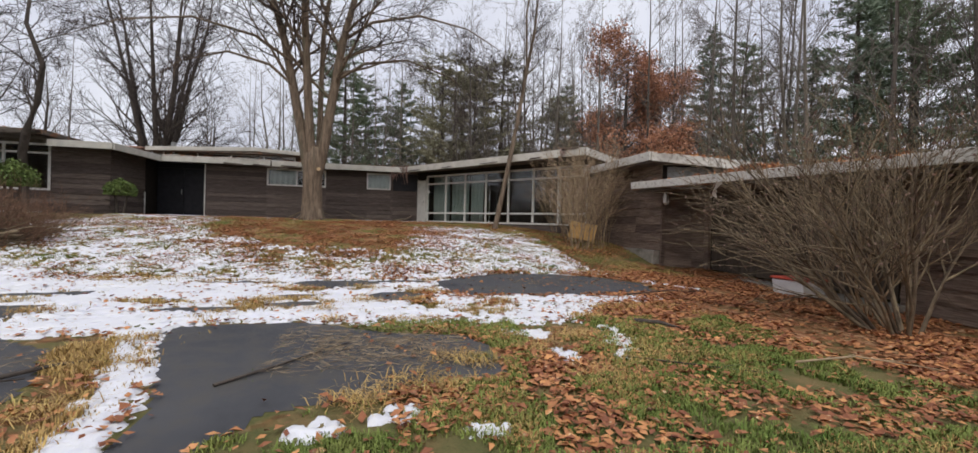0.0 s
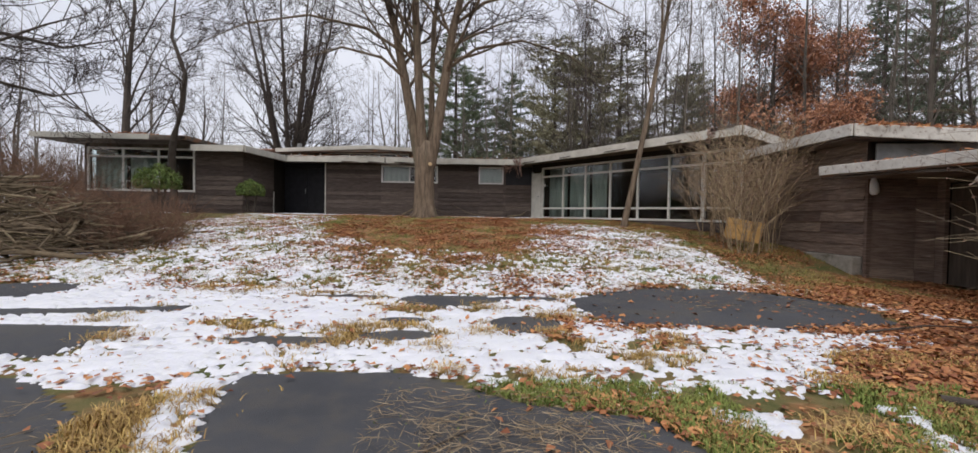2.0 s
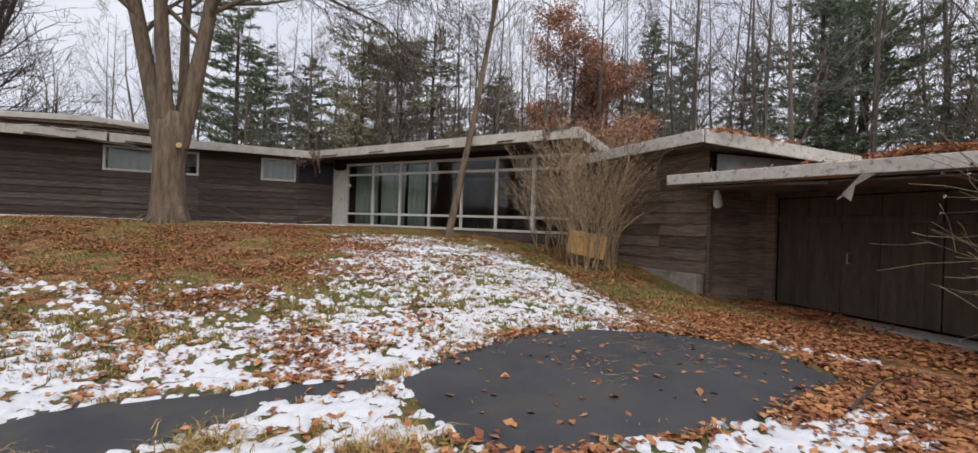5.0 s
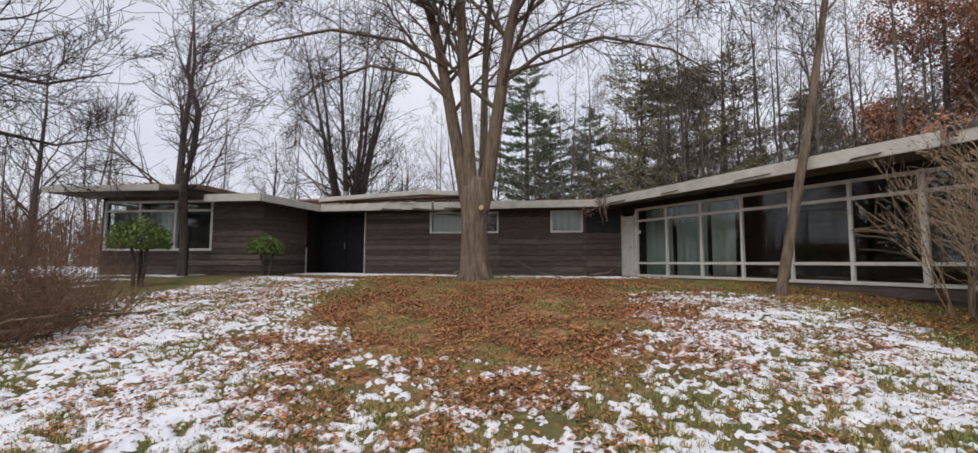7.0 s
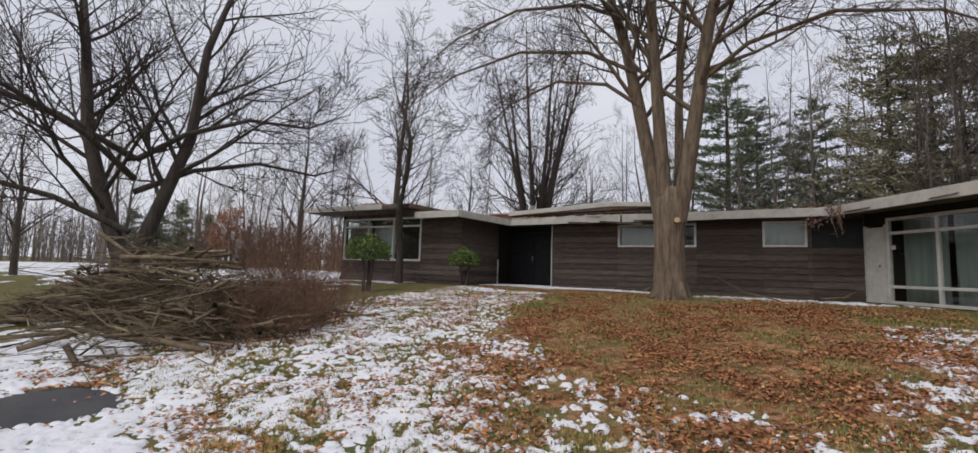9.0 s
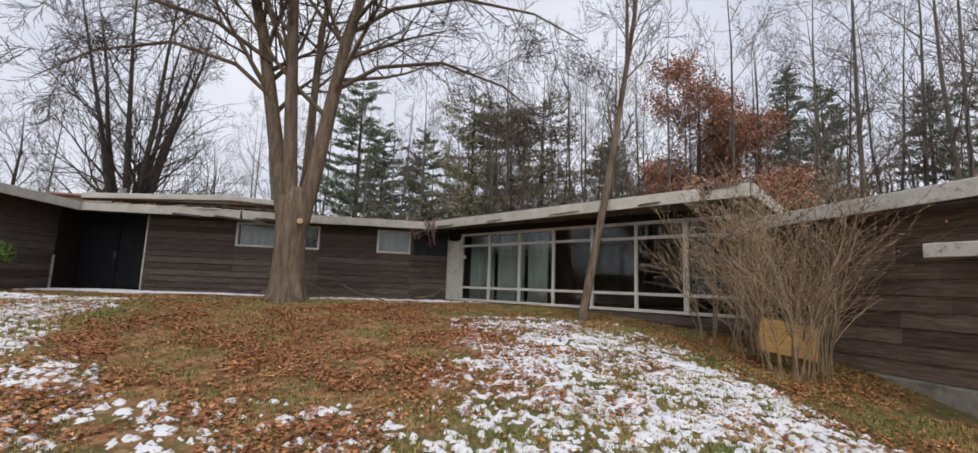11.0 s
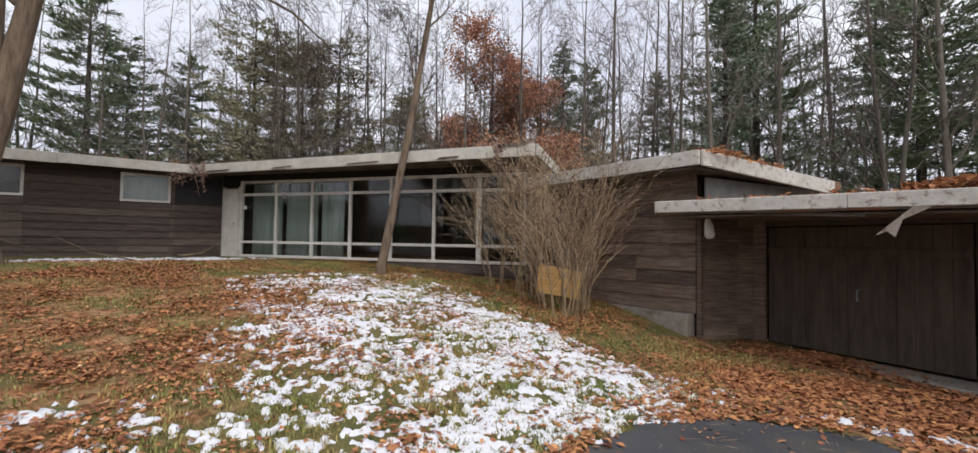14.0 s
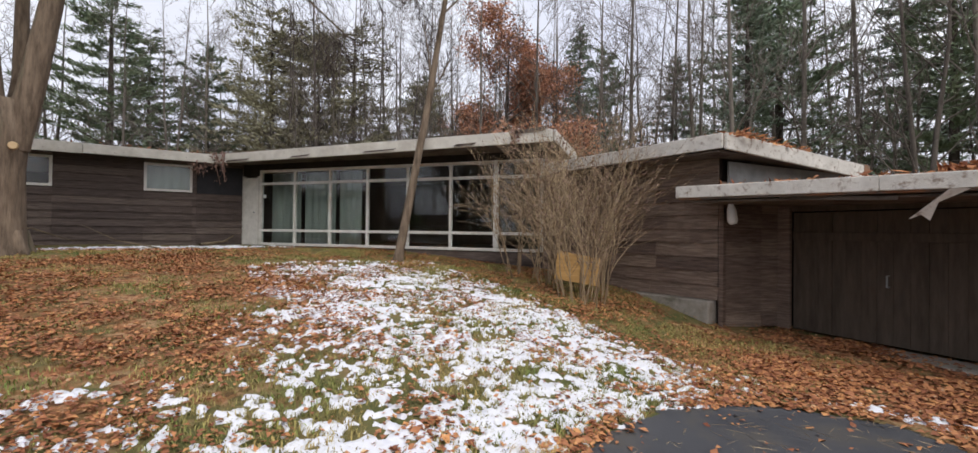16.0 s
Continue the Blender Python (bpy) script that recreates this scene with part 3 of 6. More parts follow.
def window(house, a, u, n, s0, s1, z0, z1, cols=(), rows=(), face=0.07, depth=0.09, label="", bars=0.05, out=0.045):
    """A window in a wall: a frame with mullions at cols and rails at rows, a pane in each light."""
    a, u, n = Vector(a), Vector(u), Vector(n)
    at = lambda s, o, z: a + u * s + n * o + Vector((0, 0, z - a.z))
    win = empty("window", label=label)
    win.parent = house
    fr = Shape()
    fr.box(at(s0, out - depth, z0), u * (s1 - s0), n * depth, (0, 0, face))
    fr.box(at(s0, out - depth, z1 - face), u * (s1 - s0), n * depth, (0, 0, face))
    fr.box(at(s0, out - depth, z0 + face), u * face, n * depth, (0, 0, z1 - z0 - 2 * face))
    fr.box(at(s1 - face, out - depth, z0 + face), u * face, n * depth, (0, 0, z1 - z0 - 2 * face))
    part("frame", fr, M_WIN, win, "off-white painted timber frame", bevel=0.006)
    cs = [s0 + face, *cols, s1 - face]
    zs = [z0 + face, *rows, z1 - face]
    for c in cols:
        part("mullion", Shape().box(at(c - bars / 2, out - depth + 0.01, z0 + face), u * bars, n * (depth - 0.02), (0, 0, z1 - z0 - 2 * face)), M_WIN, win, bevel=0.005)
    for r in rows:
        for i in range(len(cs) - 1):
            w0 = cs[i] + (bars / 2 if i else 0)
            w1 = cs[i + 1] - (bars / 2 if i < len(cs) - 2 else 0)
            part("rail", Shape().box(at(w0, out - depth + 0.015, r - bars / 2), u * (w1 - w0), n * (depth - 0.03), (0, 0, bars)), M_WIN, win, bevel=0.005)
    for i in range(len(cs) - 1):
        for j in range(len(zs) - 1):
            w0, w1 = cs[i] + (bars / 2 if i else 0), cs[i + 1] - (bars / 2 if i < len(cs) - 2 else 0)
            h0, h1 = zs[j] + (bars / 2 if j else 0), zs[j + 1] - (bars / 2 if j < len(zs) - 2 else 0)
            ob = part("pane", Shape().box(at(w0, out - depth * 0.6, h0), u * (w1 - w0), n * 0.006, (0, 0, h1 - h0)), M_GLASS, win)
            ob.visible_shadow = False
    return win


def fascia(parent, a, b, h, mat_, t=0.05, seed=0, label="", tilt=0.0, pieces=None):
    """Board along a roof edge from a to b (tops), outside to the right of the way from a to b, in uneven lengths."""
    a, b = Vector(a), Vector(b)
    rng = random.Random(seed)
    u = b - a
    L = u.length
    n = Vector((u.y, -u.x, 0)).normalized()
    k = pieces or max(1, round(L / 3.2))
    for i in range(k):
        p, q = a + u * (i / k), a + u * ((i + 1) / k)
        hh = h * rng.uniform(0.97, 1.03)
        g = u.normalized() * 0.002
        sh = Shape().box(p + g - Vector((0, 0, hh)), q - p - g * 2, n * (t + rng.uniform(0, 0.006)), (0, 0, hh))
        part("fascia_board", sh, mat_, parent, label, bevel=0.008)


house = empty("house", (0, 0, 0), "long low abandoned house with dark board siding and flat eaves", "house")

# main range: wall with two high windows and the dark entry
MA, MB_ = (-7.33, 22.72), (2.31, 22.72)
mainw = boarded_wall(house, "wall", MA, MB_, 1.42, 3.98, [(2.58, 5.22, 3.04, 3.84), (7.13, 8.29, 3.04, 3.84), (8.40, 9.62, 3.02, 3.86)], 0.2, M_SIDING, seed=3, label="dark brown lapped board wall")
X, OUT = Vector((1, 0, 0)), Vector((0, -1, 0))
window(house, (-7.33, 22.72, 0), X, OUT, 2.58, 5.22, 3.04, 3.84, cols=(3.9,), face=0.065, label="wide high window in an off-white frame")
window(house, (-7.33, 22.72, 0), X, OUT, 7.13, 8.29, 3.04, 3.84, face=0.065, label="small high window in an off-white frame")
part("panel", Shape().block(1.07, 2.29, 22.70, 22.76, 3.02, 3.86), M_DOOR, house, "black boarded-over opening", bevel=0.004)
# entry: recessed black door with side walls, the recess's shade put into their near-black
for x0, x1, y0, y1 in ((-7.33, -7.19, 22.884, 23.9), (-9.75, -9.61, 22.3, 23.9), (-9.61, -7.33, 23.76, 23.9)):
    part("wall", Shape().block(x0, x1, y0, y1, 1.42, 3.98), M_CORE, house, "entry recess wall, its shade put into the dark colour")
entry = empty("door", label="black double entry door, the recess's deep shade put into its colour")
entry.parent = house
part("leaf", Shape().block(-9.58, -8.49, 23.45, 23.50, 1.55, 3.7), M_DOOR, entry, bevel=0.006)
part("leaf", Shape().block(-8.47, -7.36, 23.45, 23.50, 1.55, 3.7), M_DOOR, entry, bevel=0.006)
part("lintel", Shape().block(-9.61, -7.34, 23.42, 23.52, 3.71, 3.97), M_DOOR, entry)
part("handle", Shape().tube([Vector((-8.55, 23.40, 2.5)), Vector((-8.55, 23.40, 2.72))], [0.014, 0.014], 8), M_FLASH, entry, "dull metal handle")
part("jamb", Shape().block(-7.375, -7.335, 22.66, 22.78, 1.5, 3.9), M_TRIM, house, "narrow white door jamb", bevel=0.004)
part("jamb", Shape().block(-9.605, -9.56, 22.24, 22.34, 1.5, 2.5), M_TRIM, house, "narrow white door jamb", bevel=0.004)
# left wing
boarded_wall(house, "wall", (-16.0, 19.75), (-9.75, 19.95), 1.42, 3.98, [(0.1, 4.35, 2.32, 4.3)], 0.2, M_SIDING, seed=5, label="dark brown lapped board wall")
boarded_wall(house, "wall", (-9.75, 19.95), (-9.6, 22.3), 1.42, 3.98, [], 0.2, M_SIDING, seed=6, label="dark brown lapped board wall", thick=0.12)
boarded_wall(house, "wall", (-16.0, 27.0), (-16.0, 19.75), 1.42, 4.2, [(5.6, 7.1, 2.32, 4.1)], 0.2, M_SIDING, seed=7, label="dark brown lapped board wall")
LU = Vector((6.25, 0.2, 0)).normalized()
LN = Vector((LU.y, -LU.x, 0))
window(house, (-16.0, 19.75, 0), LU, LN, 0.1, 4.35, 2.32, 4.08, cols=(1.5, 2.9), rows=(3.72,), face=0.08, bars=0.075, label="wide corner window in an off-white frame with pale panes")
window(house, (-16.0, 27.0, 0), (0, -1, 0), (-1, 0, 0), 5.6, 7.1, 2.32, 4.08, rows=(3.72,), face=0.08, label="side window in an off-white frame")
part("header", Shape().box(Vector((-16.0, 19.75, 4.085)), LU * 4.5, -LN * 0.16, (0, 0, 0.16)), M_SOFFIT, house)

# roofs: thin slabs with boarded edges
main_roof = empty("roof", label="flat felted roof with a worn pale fascia")
main_roof.parent = house
part("deck", Shape().prism([(-8.95, 22.03), (1.56, 22.03), (6.5, 27.0), (6.5, 34), (-9.0, 34)], 3.99, 4.12), M_ROOF, main_roof)
part("soffit", Shape().prism([(-9.2, 22.06), (1.50, 22.06), (2.6, 23.0), (-9.2, 23.9)], 3.955, 3.986), M_SOFFIT, main_roof, "dark weathered soffit boards")
fascia(main_roof, (-4.4, 22.03, 4.13), (1.53, 22.03, 4.13), 0.26, M_FASCIA, seed=2, label="worn pale fascia board")
fascia(main_roof, (-9.0, 22.03, 4.10), (-4.46, 22.03, 4.12), 0.24, M_FASCIA, seed=9, label="sagging pale fascia board", pieces=2)
left_roof = empty("roof", label="low roof of the side wing with a pale fascia")
left_roof.parent = house
part("deck", Shape().prism([(-11.4, 19.05), (-9.25, 19.05), (-8.85, 22.0), (-8.85, 30), (-17, 30), (-17, 21.5), (-11.4, 21.5)], 3.99, 4.13), M_ROOF, left_roof)
fascia(left_roof, (-11.3, 19.05, 4.14), (-9.25, 19.05, 4.14), 0.25, M_FASCIA, seed=4, label="worn pale fascia board", pieces=1)
fascia(left_roof, (-9.25, 19.05, 4.14), (-8.90, 21.97, 4.10), 0.25, M_FASCIA, seed=5, label="worn pale fascia board", pieces=1)
win_roof = empty("roof", label="broken projecting roof over the corner window")
win_roof.parent = house
part("deck", Shape().prism([(-16.9, 18.45), (-11.25, 18.7), (-11.25, 24), (-16.9, 24)], 4.26, 4.43), M_ROOF, win_roof, bevel=0.01)
part("soffit", Shape().prism([(-16.85, 18.5), (-11.3, 18.75), (-11.3, 20.0), (-16.85, 20.0)], 4.225, 4.255), M_SOFFIT, win_roof)
fascia(win_roof, (-16.92, 18.43, 4.44), (-12.6, 18.62, 4.44), 0.2, M_FASCIA, seed=6, label="worn pale fascia board", pieces=2)
part("rotten_board", Shape().box(Vector((-12.6, 18.60, 4.22)), (1.3, 0.06, 0.08), (0, 0.05, 0), (0, 0, 0.10)), M_SOFFIT, win_roof, "splintered dark rotten edge board")
# clerestory behind
cler = empty("roof", label="raised clerestory roof with broken edge boards")
cler.parent = house
part("deck", Shape().prism([(-11.0, 25.6), (-3.6, 25.6), (-3.6, 31), (-11.0, 31)], lambda x, y: 5.0 - 0.05 * abs(x + 6), lambda x, y: 5.16 - 0.05 * abs(x + 6)), M_ROOF, cler)
fascia(cler, (-11.0, 25.6, 4.93), (-6.0, 25.6, 5.18), 0.2, M_FASCIA, seed=7, label="worn pale fascia board")
fascia(cler, (-6.0, 25.6, 5.18), (-3.6, 25.6, 5.06), 0.2, M_FASCIA, seed=8, label="worn pale fascia board", pieces=1)
part("wall", Shape().block(-10.6, -4.0, 26.3, 26.45, 4.12, 4.42), M_CORE, cler)
window(cler, (-10.5, 26.3, 0), X, OUT, 0.0, 6.4, 4.42, 4.84, cols=(1.6, 3.2, 4.8), face=0.05, label="strip of clerestory panes")
part("chimney", Shape().block(-13.2, -11.9, 27.2, 28.2, 4.1, 5.0).block(-13.3, -11.8, 27.1, 28.3, 5.0, 5.1), M_BRICK, house, "squat dark masonry chimney", bevel=0.02)
part("vent_pipe", Shape().tube([Vector((-9.9, 26.0, 4.1)), Vector((-9.9, 26.0, 5.05)), Vector((-9.9, 26.0, 5.05)), Vector((-9.9, 26.0, 5.25))], [0.06, 0.06, 0.12, 0.12], 10), M_FLASH, house, "short metal roof vent")

# glass wing
wing = empty("roof", label="wide flat roof over the window wall with a worn pale fascia")
wing.parent = house
tip, back = gp(10.05, 1.1, 0), gp(10.2, -1.2, 0)
part("deck", Shape().prism([(1.58, 22.0), (tip.x, tip.y), tuple(gp(10.1, -1.0, 0))[:2], tuple(gp(9.9, -7.5, 0))[:2], tuple(gp(-3, -7.5, 0))[:2]], lambda x, y: 4.02 - 0.035 * max(0.0, (Vector((x, y, 0)) - GA).dot(-GN)), lambda x, y: 4.19 - 0.035 * max(0.0, (Vector((x, y, 0)) - GA).dot(-GN))), M_ROOF, wing)
j0, j1 = gp(-0.05, 1.08, 4.13), gp(10.05, 1.1, 4.24)
fascia(wing, j0, j1, 0.27, M_FASCIA, seed=11, label="worn pale fascia board", pieces=3)
fascia(wing, gp(10.06, 1.1, 4.24), gp(10.12, -1.3, 4.12), 0.27, M_PEEL, seed=12, label="peeling pale fascia board", pieces=1)
part("soffit", Shape().prism([tuple(gp(0.2, 1.05, 0))[:2], tuple(gp(10.0, 1.05, 0))[:2], tuple(gp(10.0, -0.1, 0))[:2], tuple(gp(0.2, -0.1, 0))[:2]], 3.975, 4.01), M_SOFFIT, wing, "dark weathered soffit boards")
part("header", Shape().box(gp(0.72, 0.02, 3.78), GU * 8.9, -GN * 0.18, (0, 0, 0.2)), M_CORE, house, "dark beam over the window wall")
cols = [0.76 + 1.273 * i for i in range(1, 7)]
window(house, (GA.x, GA.y, 0), GU, GN, 0.70, 9.60, H_FLOOR, 3.785, cols=cols, rows=(1.95, 3.37), face=0.075, bars=0.075, depth=0.11, label="long wall of white-framed windows in three rows")
post = gp(8.34, 0.05, 1.5)
part("post", Shape().box(post, GU * 0.12, GN * 0.06, (0, 0, 2.28)), M_WIN, house, "heavier white upright", bevel=0.006)
sdoor = empty("door", label="narrow white slab door beside the window wall")
sdoor.parent = house
part("slab", Shape().box(gp(0.06, -0.02, 1.5), GU * 0.56, GN * 0.06, (0, 0, 2.06)), M_WIN, sdoor, bevel=0.006)
part("frame", Shape().box(gp(0.0, -0.06, 1.5), GU * 0.055, GN * 0.1, (0, 0, 2.12)).box(gp(0.625, -0.06, 1.5), GU * 0.07, GN * 0.1, (0, 0, 2.12)), M_TRIM, sdoor, bevel=0.005)
part("handle", Shape().tube([gp(0.52, 0.04, 2.5), gp(0.52, 0.09, 2.5), gp(0.52, 0.10, 2.5)], [0.012, 0.03, 0.02], 8), M_FLASH, sdoor, "small dull door knob")
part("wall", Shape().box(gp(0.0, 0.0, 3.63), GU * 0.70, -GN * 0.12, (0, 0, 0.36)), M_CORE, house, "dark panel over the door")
part("notice", Shape().box(gp(0.84, 0.052, 2.93), GU * 0.14, GN * 0.004, (0, 0, 0.11)), M_WHITE, house, "small white paper notice on the glass")
boarded_wall(house, "plinth", tuple(gp(0.0, 0.0, 0))[:2], tuple(gp(9.62, 0.0, 0))[:2], 0.6, 1.497, [], 0.22, M_SIDING, seed=13, label="dark boards below the window wall")
part("door_step", Shape().box(gp(-0.05, 0.01, 1.30), GU * 0.9, GN * 0.45, (0, 0, 0.16)), M_CONC, house, "low mossy concrete door step", bevel=0.015)
# room behind the glass
part("room_floor", Shape().prism([tuple(gp(0.1, -0.2, 0))[:2], tuple(gp(9.6, -0.2, 0))[:2], tuple(gp(9.6, -5.5, 0))[:2], tuple(gp(0.1, -5.5, 0))[:2]], 1.40, 1.5), M_FLOORIN, house)
for o, e, f in ((gp(0.1, -5.5, 1.5), GU * 9.5, -GN * 0.12), (gp(9.5, -0.2, 1.5), GU * 0.12, -GN * 5.3), (gp(0.0, -0.2, 1.5), -GU * 0.12, -GN * 5.3)):
    part("room_wall", Shape().box(o, e, f, (0, 0, 2.6)), M_INNER, house, "bare interior wall")
part("room_ceiling", Shape().box(gp(0.0, -0.2, 3.80), GU * 9.6, -GN * 5.3, (0, 0, 0.06)), M_INNER, house)


def curtain(s0, s1, off, seed):
    """A hanging sheet with soft folds behind the glass."""
    sh = Shape()
    n = max(8, int((s1 - s0) * 22))
    rng = random.Random(seed)
    ph = rng.uniform(0, 6)
    for k, z in enumerate((1.56, 3.72)):
        for i in range(n + 1):
            s = s0 + (s1 - s0) * i / n
            sh.v.append(gp(s, off + 0.025 * math.sin(s * 24 + ph) + 0.012 * math.sin(s * 61 + k), z))
    sh.f = [(i, i + 1, n + 2 + i, n + 1 + i) for i in range(n)]
    ob = part("curtain", sh, M_CURTAIN, None, smooth=True)
    md = ob.modifiers.new("cloth", "SOLIDIFY")
    md.thickness = 0.006
    return tagged(ob, "pale green-grey curtain hanging behind the window wall", "curtain", "curtains of the window wall")


curtain(0.85, 1.95, -0.35, 1)
curtain(2.1, 3.25, -0.35, 2)
curtain(3.4, 4.15, -0.35, 3)

# link between the window wall and the garage
p_end = gp(9.6, 0.0, 0)
boarded_wall(house, "wall", (p_end.x, p_end.y), (8.23, 10.72), 0.86, 3.45, [], 0.245, M_SIDING_G, seed=21, label="worn brown lapped board wall", base=0.86, longest=4.4)
part("foundation", Shape().box((8.03, 10.78, 0.2), (p_end.x - 8.23, p_end.y - 10.72, 0), (0.26, 0.0, 0), (0, 0, 0.655)), M_CONC, house, "exposed rough concrete foundation", bevel=0.02)
part("corner_board", Shape().block(8.185, 8.285, 10.62, 10.70, 0.40, 2.85), M_SIDING_G, house, "dark upright corner board", bevel=0.006)
boarded_wall(house, "wall", (8.24, 10.70), (9.02, 10.42), 0.40, 2.9, [], 0.245, M_SIDING_G, seed=22, label="worn brown lapped board wall")
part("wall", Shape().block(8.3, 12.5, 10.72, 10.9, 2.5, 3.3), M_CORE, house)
link_roof = empty("roof", label="flat roof of the link with peeling fascia boards")
link_roof.parent = house
GR = Vector((7.57, 10.28, 3.58))
part("deck", Shape().prism([(GR.x, GR.y), (11.5, 9.60), (13.5, 13), (12.5, 18), (8.6, 16.2), (7.50, 14.6)], lambda x, y: 3.40 - 0.05 * max(0.0, x - 7.6), lambda x, y: 3.54 - 0.05 * max(0.0, x - 7.6)), M_ROOF, link_roof)
fascia(link_roof, (7.50, 14.5, 3.55), GR, 0.24, M_PEEL, seed=31, label="peeling pale fascia board", pieces=2)
fascia(link_roof, GR, (11.2, 9.65, 3.33), 0.26, M_PEEL, seed=32, label="peeling pale fascia board", pieces=1)
part("soffit", Shape().prism([(7.60, 10.36), (11.0, 9.8), (11.0, 10.7), (8.2, 10.75), (8.0, 14.5), (7.56, 14.5)], 3.30, 3.33), M_SOFFIT, link_roof)
part("flashing", Shape().box((8.32, 10.60, 2.82), (3.2, -0.55, -0.02), (0, 0.03, 0), (0, 0, 0.42)), M_FLASH, house, "dull grey sheet metal strip")

# ---------------- garage ----------------
garage = empty("garage", (0, 0, 0), "low open-fronted garage wing with dark doors and a peeling fascia", "garage")
GD0, GDU = Vector((9.38, 10.25, 0)), Vector((-0.118, -1, 0)).normalized()
GDN = Vector((GDU.y, -GDU.x, 0))


def dp(s, off, z):
    p = GD0 + GDU * s + GDN * off
    return Vector((p.x, p.y, z))


boarded_wall(garage, "wall", (9.02, 10.42), tuple(dp(0.0, 0.0, 0))[:2], 0.40, 2.75, [], 0.245, M_SIDING_G, seed=23, label="worn brown lapped board wall")
part("post", Shape().box(dp(0.0, 0.0, 0.38), GDU * 0.2, GDN * 0.09, (0, 0, 2.35)), M_SIDING_G, garage, "dark timber door post", bevel=0.008)
for i in range(2):
    gd = empty("garage_door", label="dark stained wooden garage door")
    gd.parent = garage
    s0 = 0.22 + i * 2.62
    for k in range(13):
        part("plank", Shape().box(dp(s0 + k * 0.2, -0.04, 0.40), GDU * 0.196, GDN * (0.03 + 0.004 * (k % 3)), (0, 0, 1.98)), M_GDOOR, gd)
    part("batten", Shape().box(dp(s0, -0.005, 1.92), GDU * 2.6, GDN * 0.03, (0, 0, 0.13)), M_GDOOR, gd, bevel=0.004)
    part("handle", Shape().tube([dp(s0 + 1.35, 0.0, 1.25), dp(s0 + 1.35, 0.07, 1.25), dp(s0 + 1.35, 0.07, 1.42), dp(s0 + 1.35, 0.0, 1.42)], [0.012] * 4, 8), M_FLASH, gd, "dull metal pull")
part("header", Shape().box(dp(0.2, -0.06, 2.40), GDU * 5.3, GDN * 0.08, (0, 0, 0.34)), M_GDOOR, garage, "dark header over the doors")
boarded_wall(garage, "wall", tuple(dp(5.5, 0, 0))[:2], tuple(dp(9.5, 0, 0))[:2], 0.22, 2.72, [], 0.245, M_SIDING_G, seed=24, label="worn brown lapped board wall", longest=4.5)
for o, e, f in ((dp(-0.15, -4.9, 0.2), GDU * 0.14, GDN * 4.88), (dp(0, -5.0, 0.2), GDU * 9.5, GDN * 0.14), (dp(9.36, -4.9, 0.2), GDU * 0.14, GDN * 4.7)):
    part("wall", Shape().box(o, e, f, (0, 0, 2.5)), M_CORE, garage)
part("sill", Shape().box(dp(-0.1, -0.1, 0.18), GDU * 5.7, GDN * 0.62, (0, 0, 0.17)), M_CONC, garage, "concrete threshold strewn with leaves", bevel=0.015)
g_roof = empty("roof", label="low garage roof with peeling fascia and brown debris on top")
g_roof.parent = garage
FT, FB = Vector((7.45, 11.0, 2.78)), Vector((8.05, 0.4, 2.60))
part("deck", Shape().prism([(FT.x, FT.y), (FB.x, FB.y), (14.5, 0.2), (14.5, 10.6), (8.3, 10.66)], lambda x, y: 2.56 - 0.017 * (10.9 - y) + 0.03 * max(0, x - 7.7), lambda x, y: 2.74 - 0.017 * (10.9 - y) + 0.03 * max(0, x - 7.7)), M_ROOF, g_roof)
fascia(g_roof, FT, FB, 0.19, M_PEEL, seed=41, label="peeling pale fascia board", pieces=4)
fascia(g_roof, (8.3, 10.72, 2.80), FT, 0.19, M_PEEL, seed=42, label="peeling pale fascia board", pieces=1)
part("soffit", Shape().prism([(7.56, 10.8), (8.12, 0.6), (8.9, 0.6), (9.4, 10.2), (9.0, 10.4), (8.3, 10.6)], lambda x, y: 2.515 - 0.017 * (10.9 - y), lambda x, y: 2.545 - 0.017 * (10.9 - y)), M_SOFFIT, g_roof, "dark sagging soffit boards")
torn = Shape()
torn.v = [Vector(q) for q in ((7.58, 7.72, 2.55), (7.62, 7.58, 2.53), (7.74, 8.12, 2.21), (7.72, 8.0, 2.26), (7.75, 7.93, 2.19), (7.66, 7.84, 2.40))]
torn.f = [(0, 1, 5), (0, 5, 3), (0, 3, 2), (5, 4, 3)]
tb = part("torn_board", torn, M_PEEL, g_roof, "torn strip of pale board hanging from the eave")
tb.modifiers.new("thick", "SOLIDIFY").thickness = 0.012
part("hanging_strip", Shape().box((7.62, 9.5, 2.50), (0.05, -1.3, -0.06), (0.03, 0, 0), (0.02, 0, 0.05)), M_SOFFIT, g_roof, "loose strip hanging under the eave")
part("lamp", Shape().tube([Vector((8.20, 10.50, 2.56)), Vector((8.20, 10.50, 2.47)), Vector((8.20, 10.49, 2.40)), Vector((8.20, 10.47, 2.22)), Vector((8.20, 10.46, 2.17))], [0.03, 0.05, 0.075, 0.085, 0.05], 10), M_WHITE, garage, "broken white outdoor light under the eave", smooth=True)

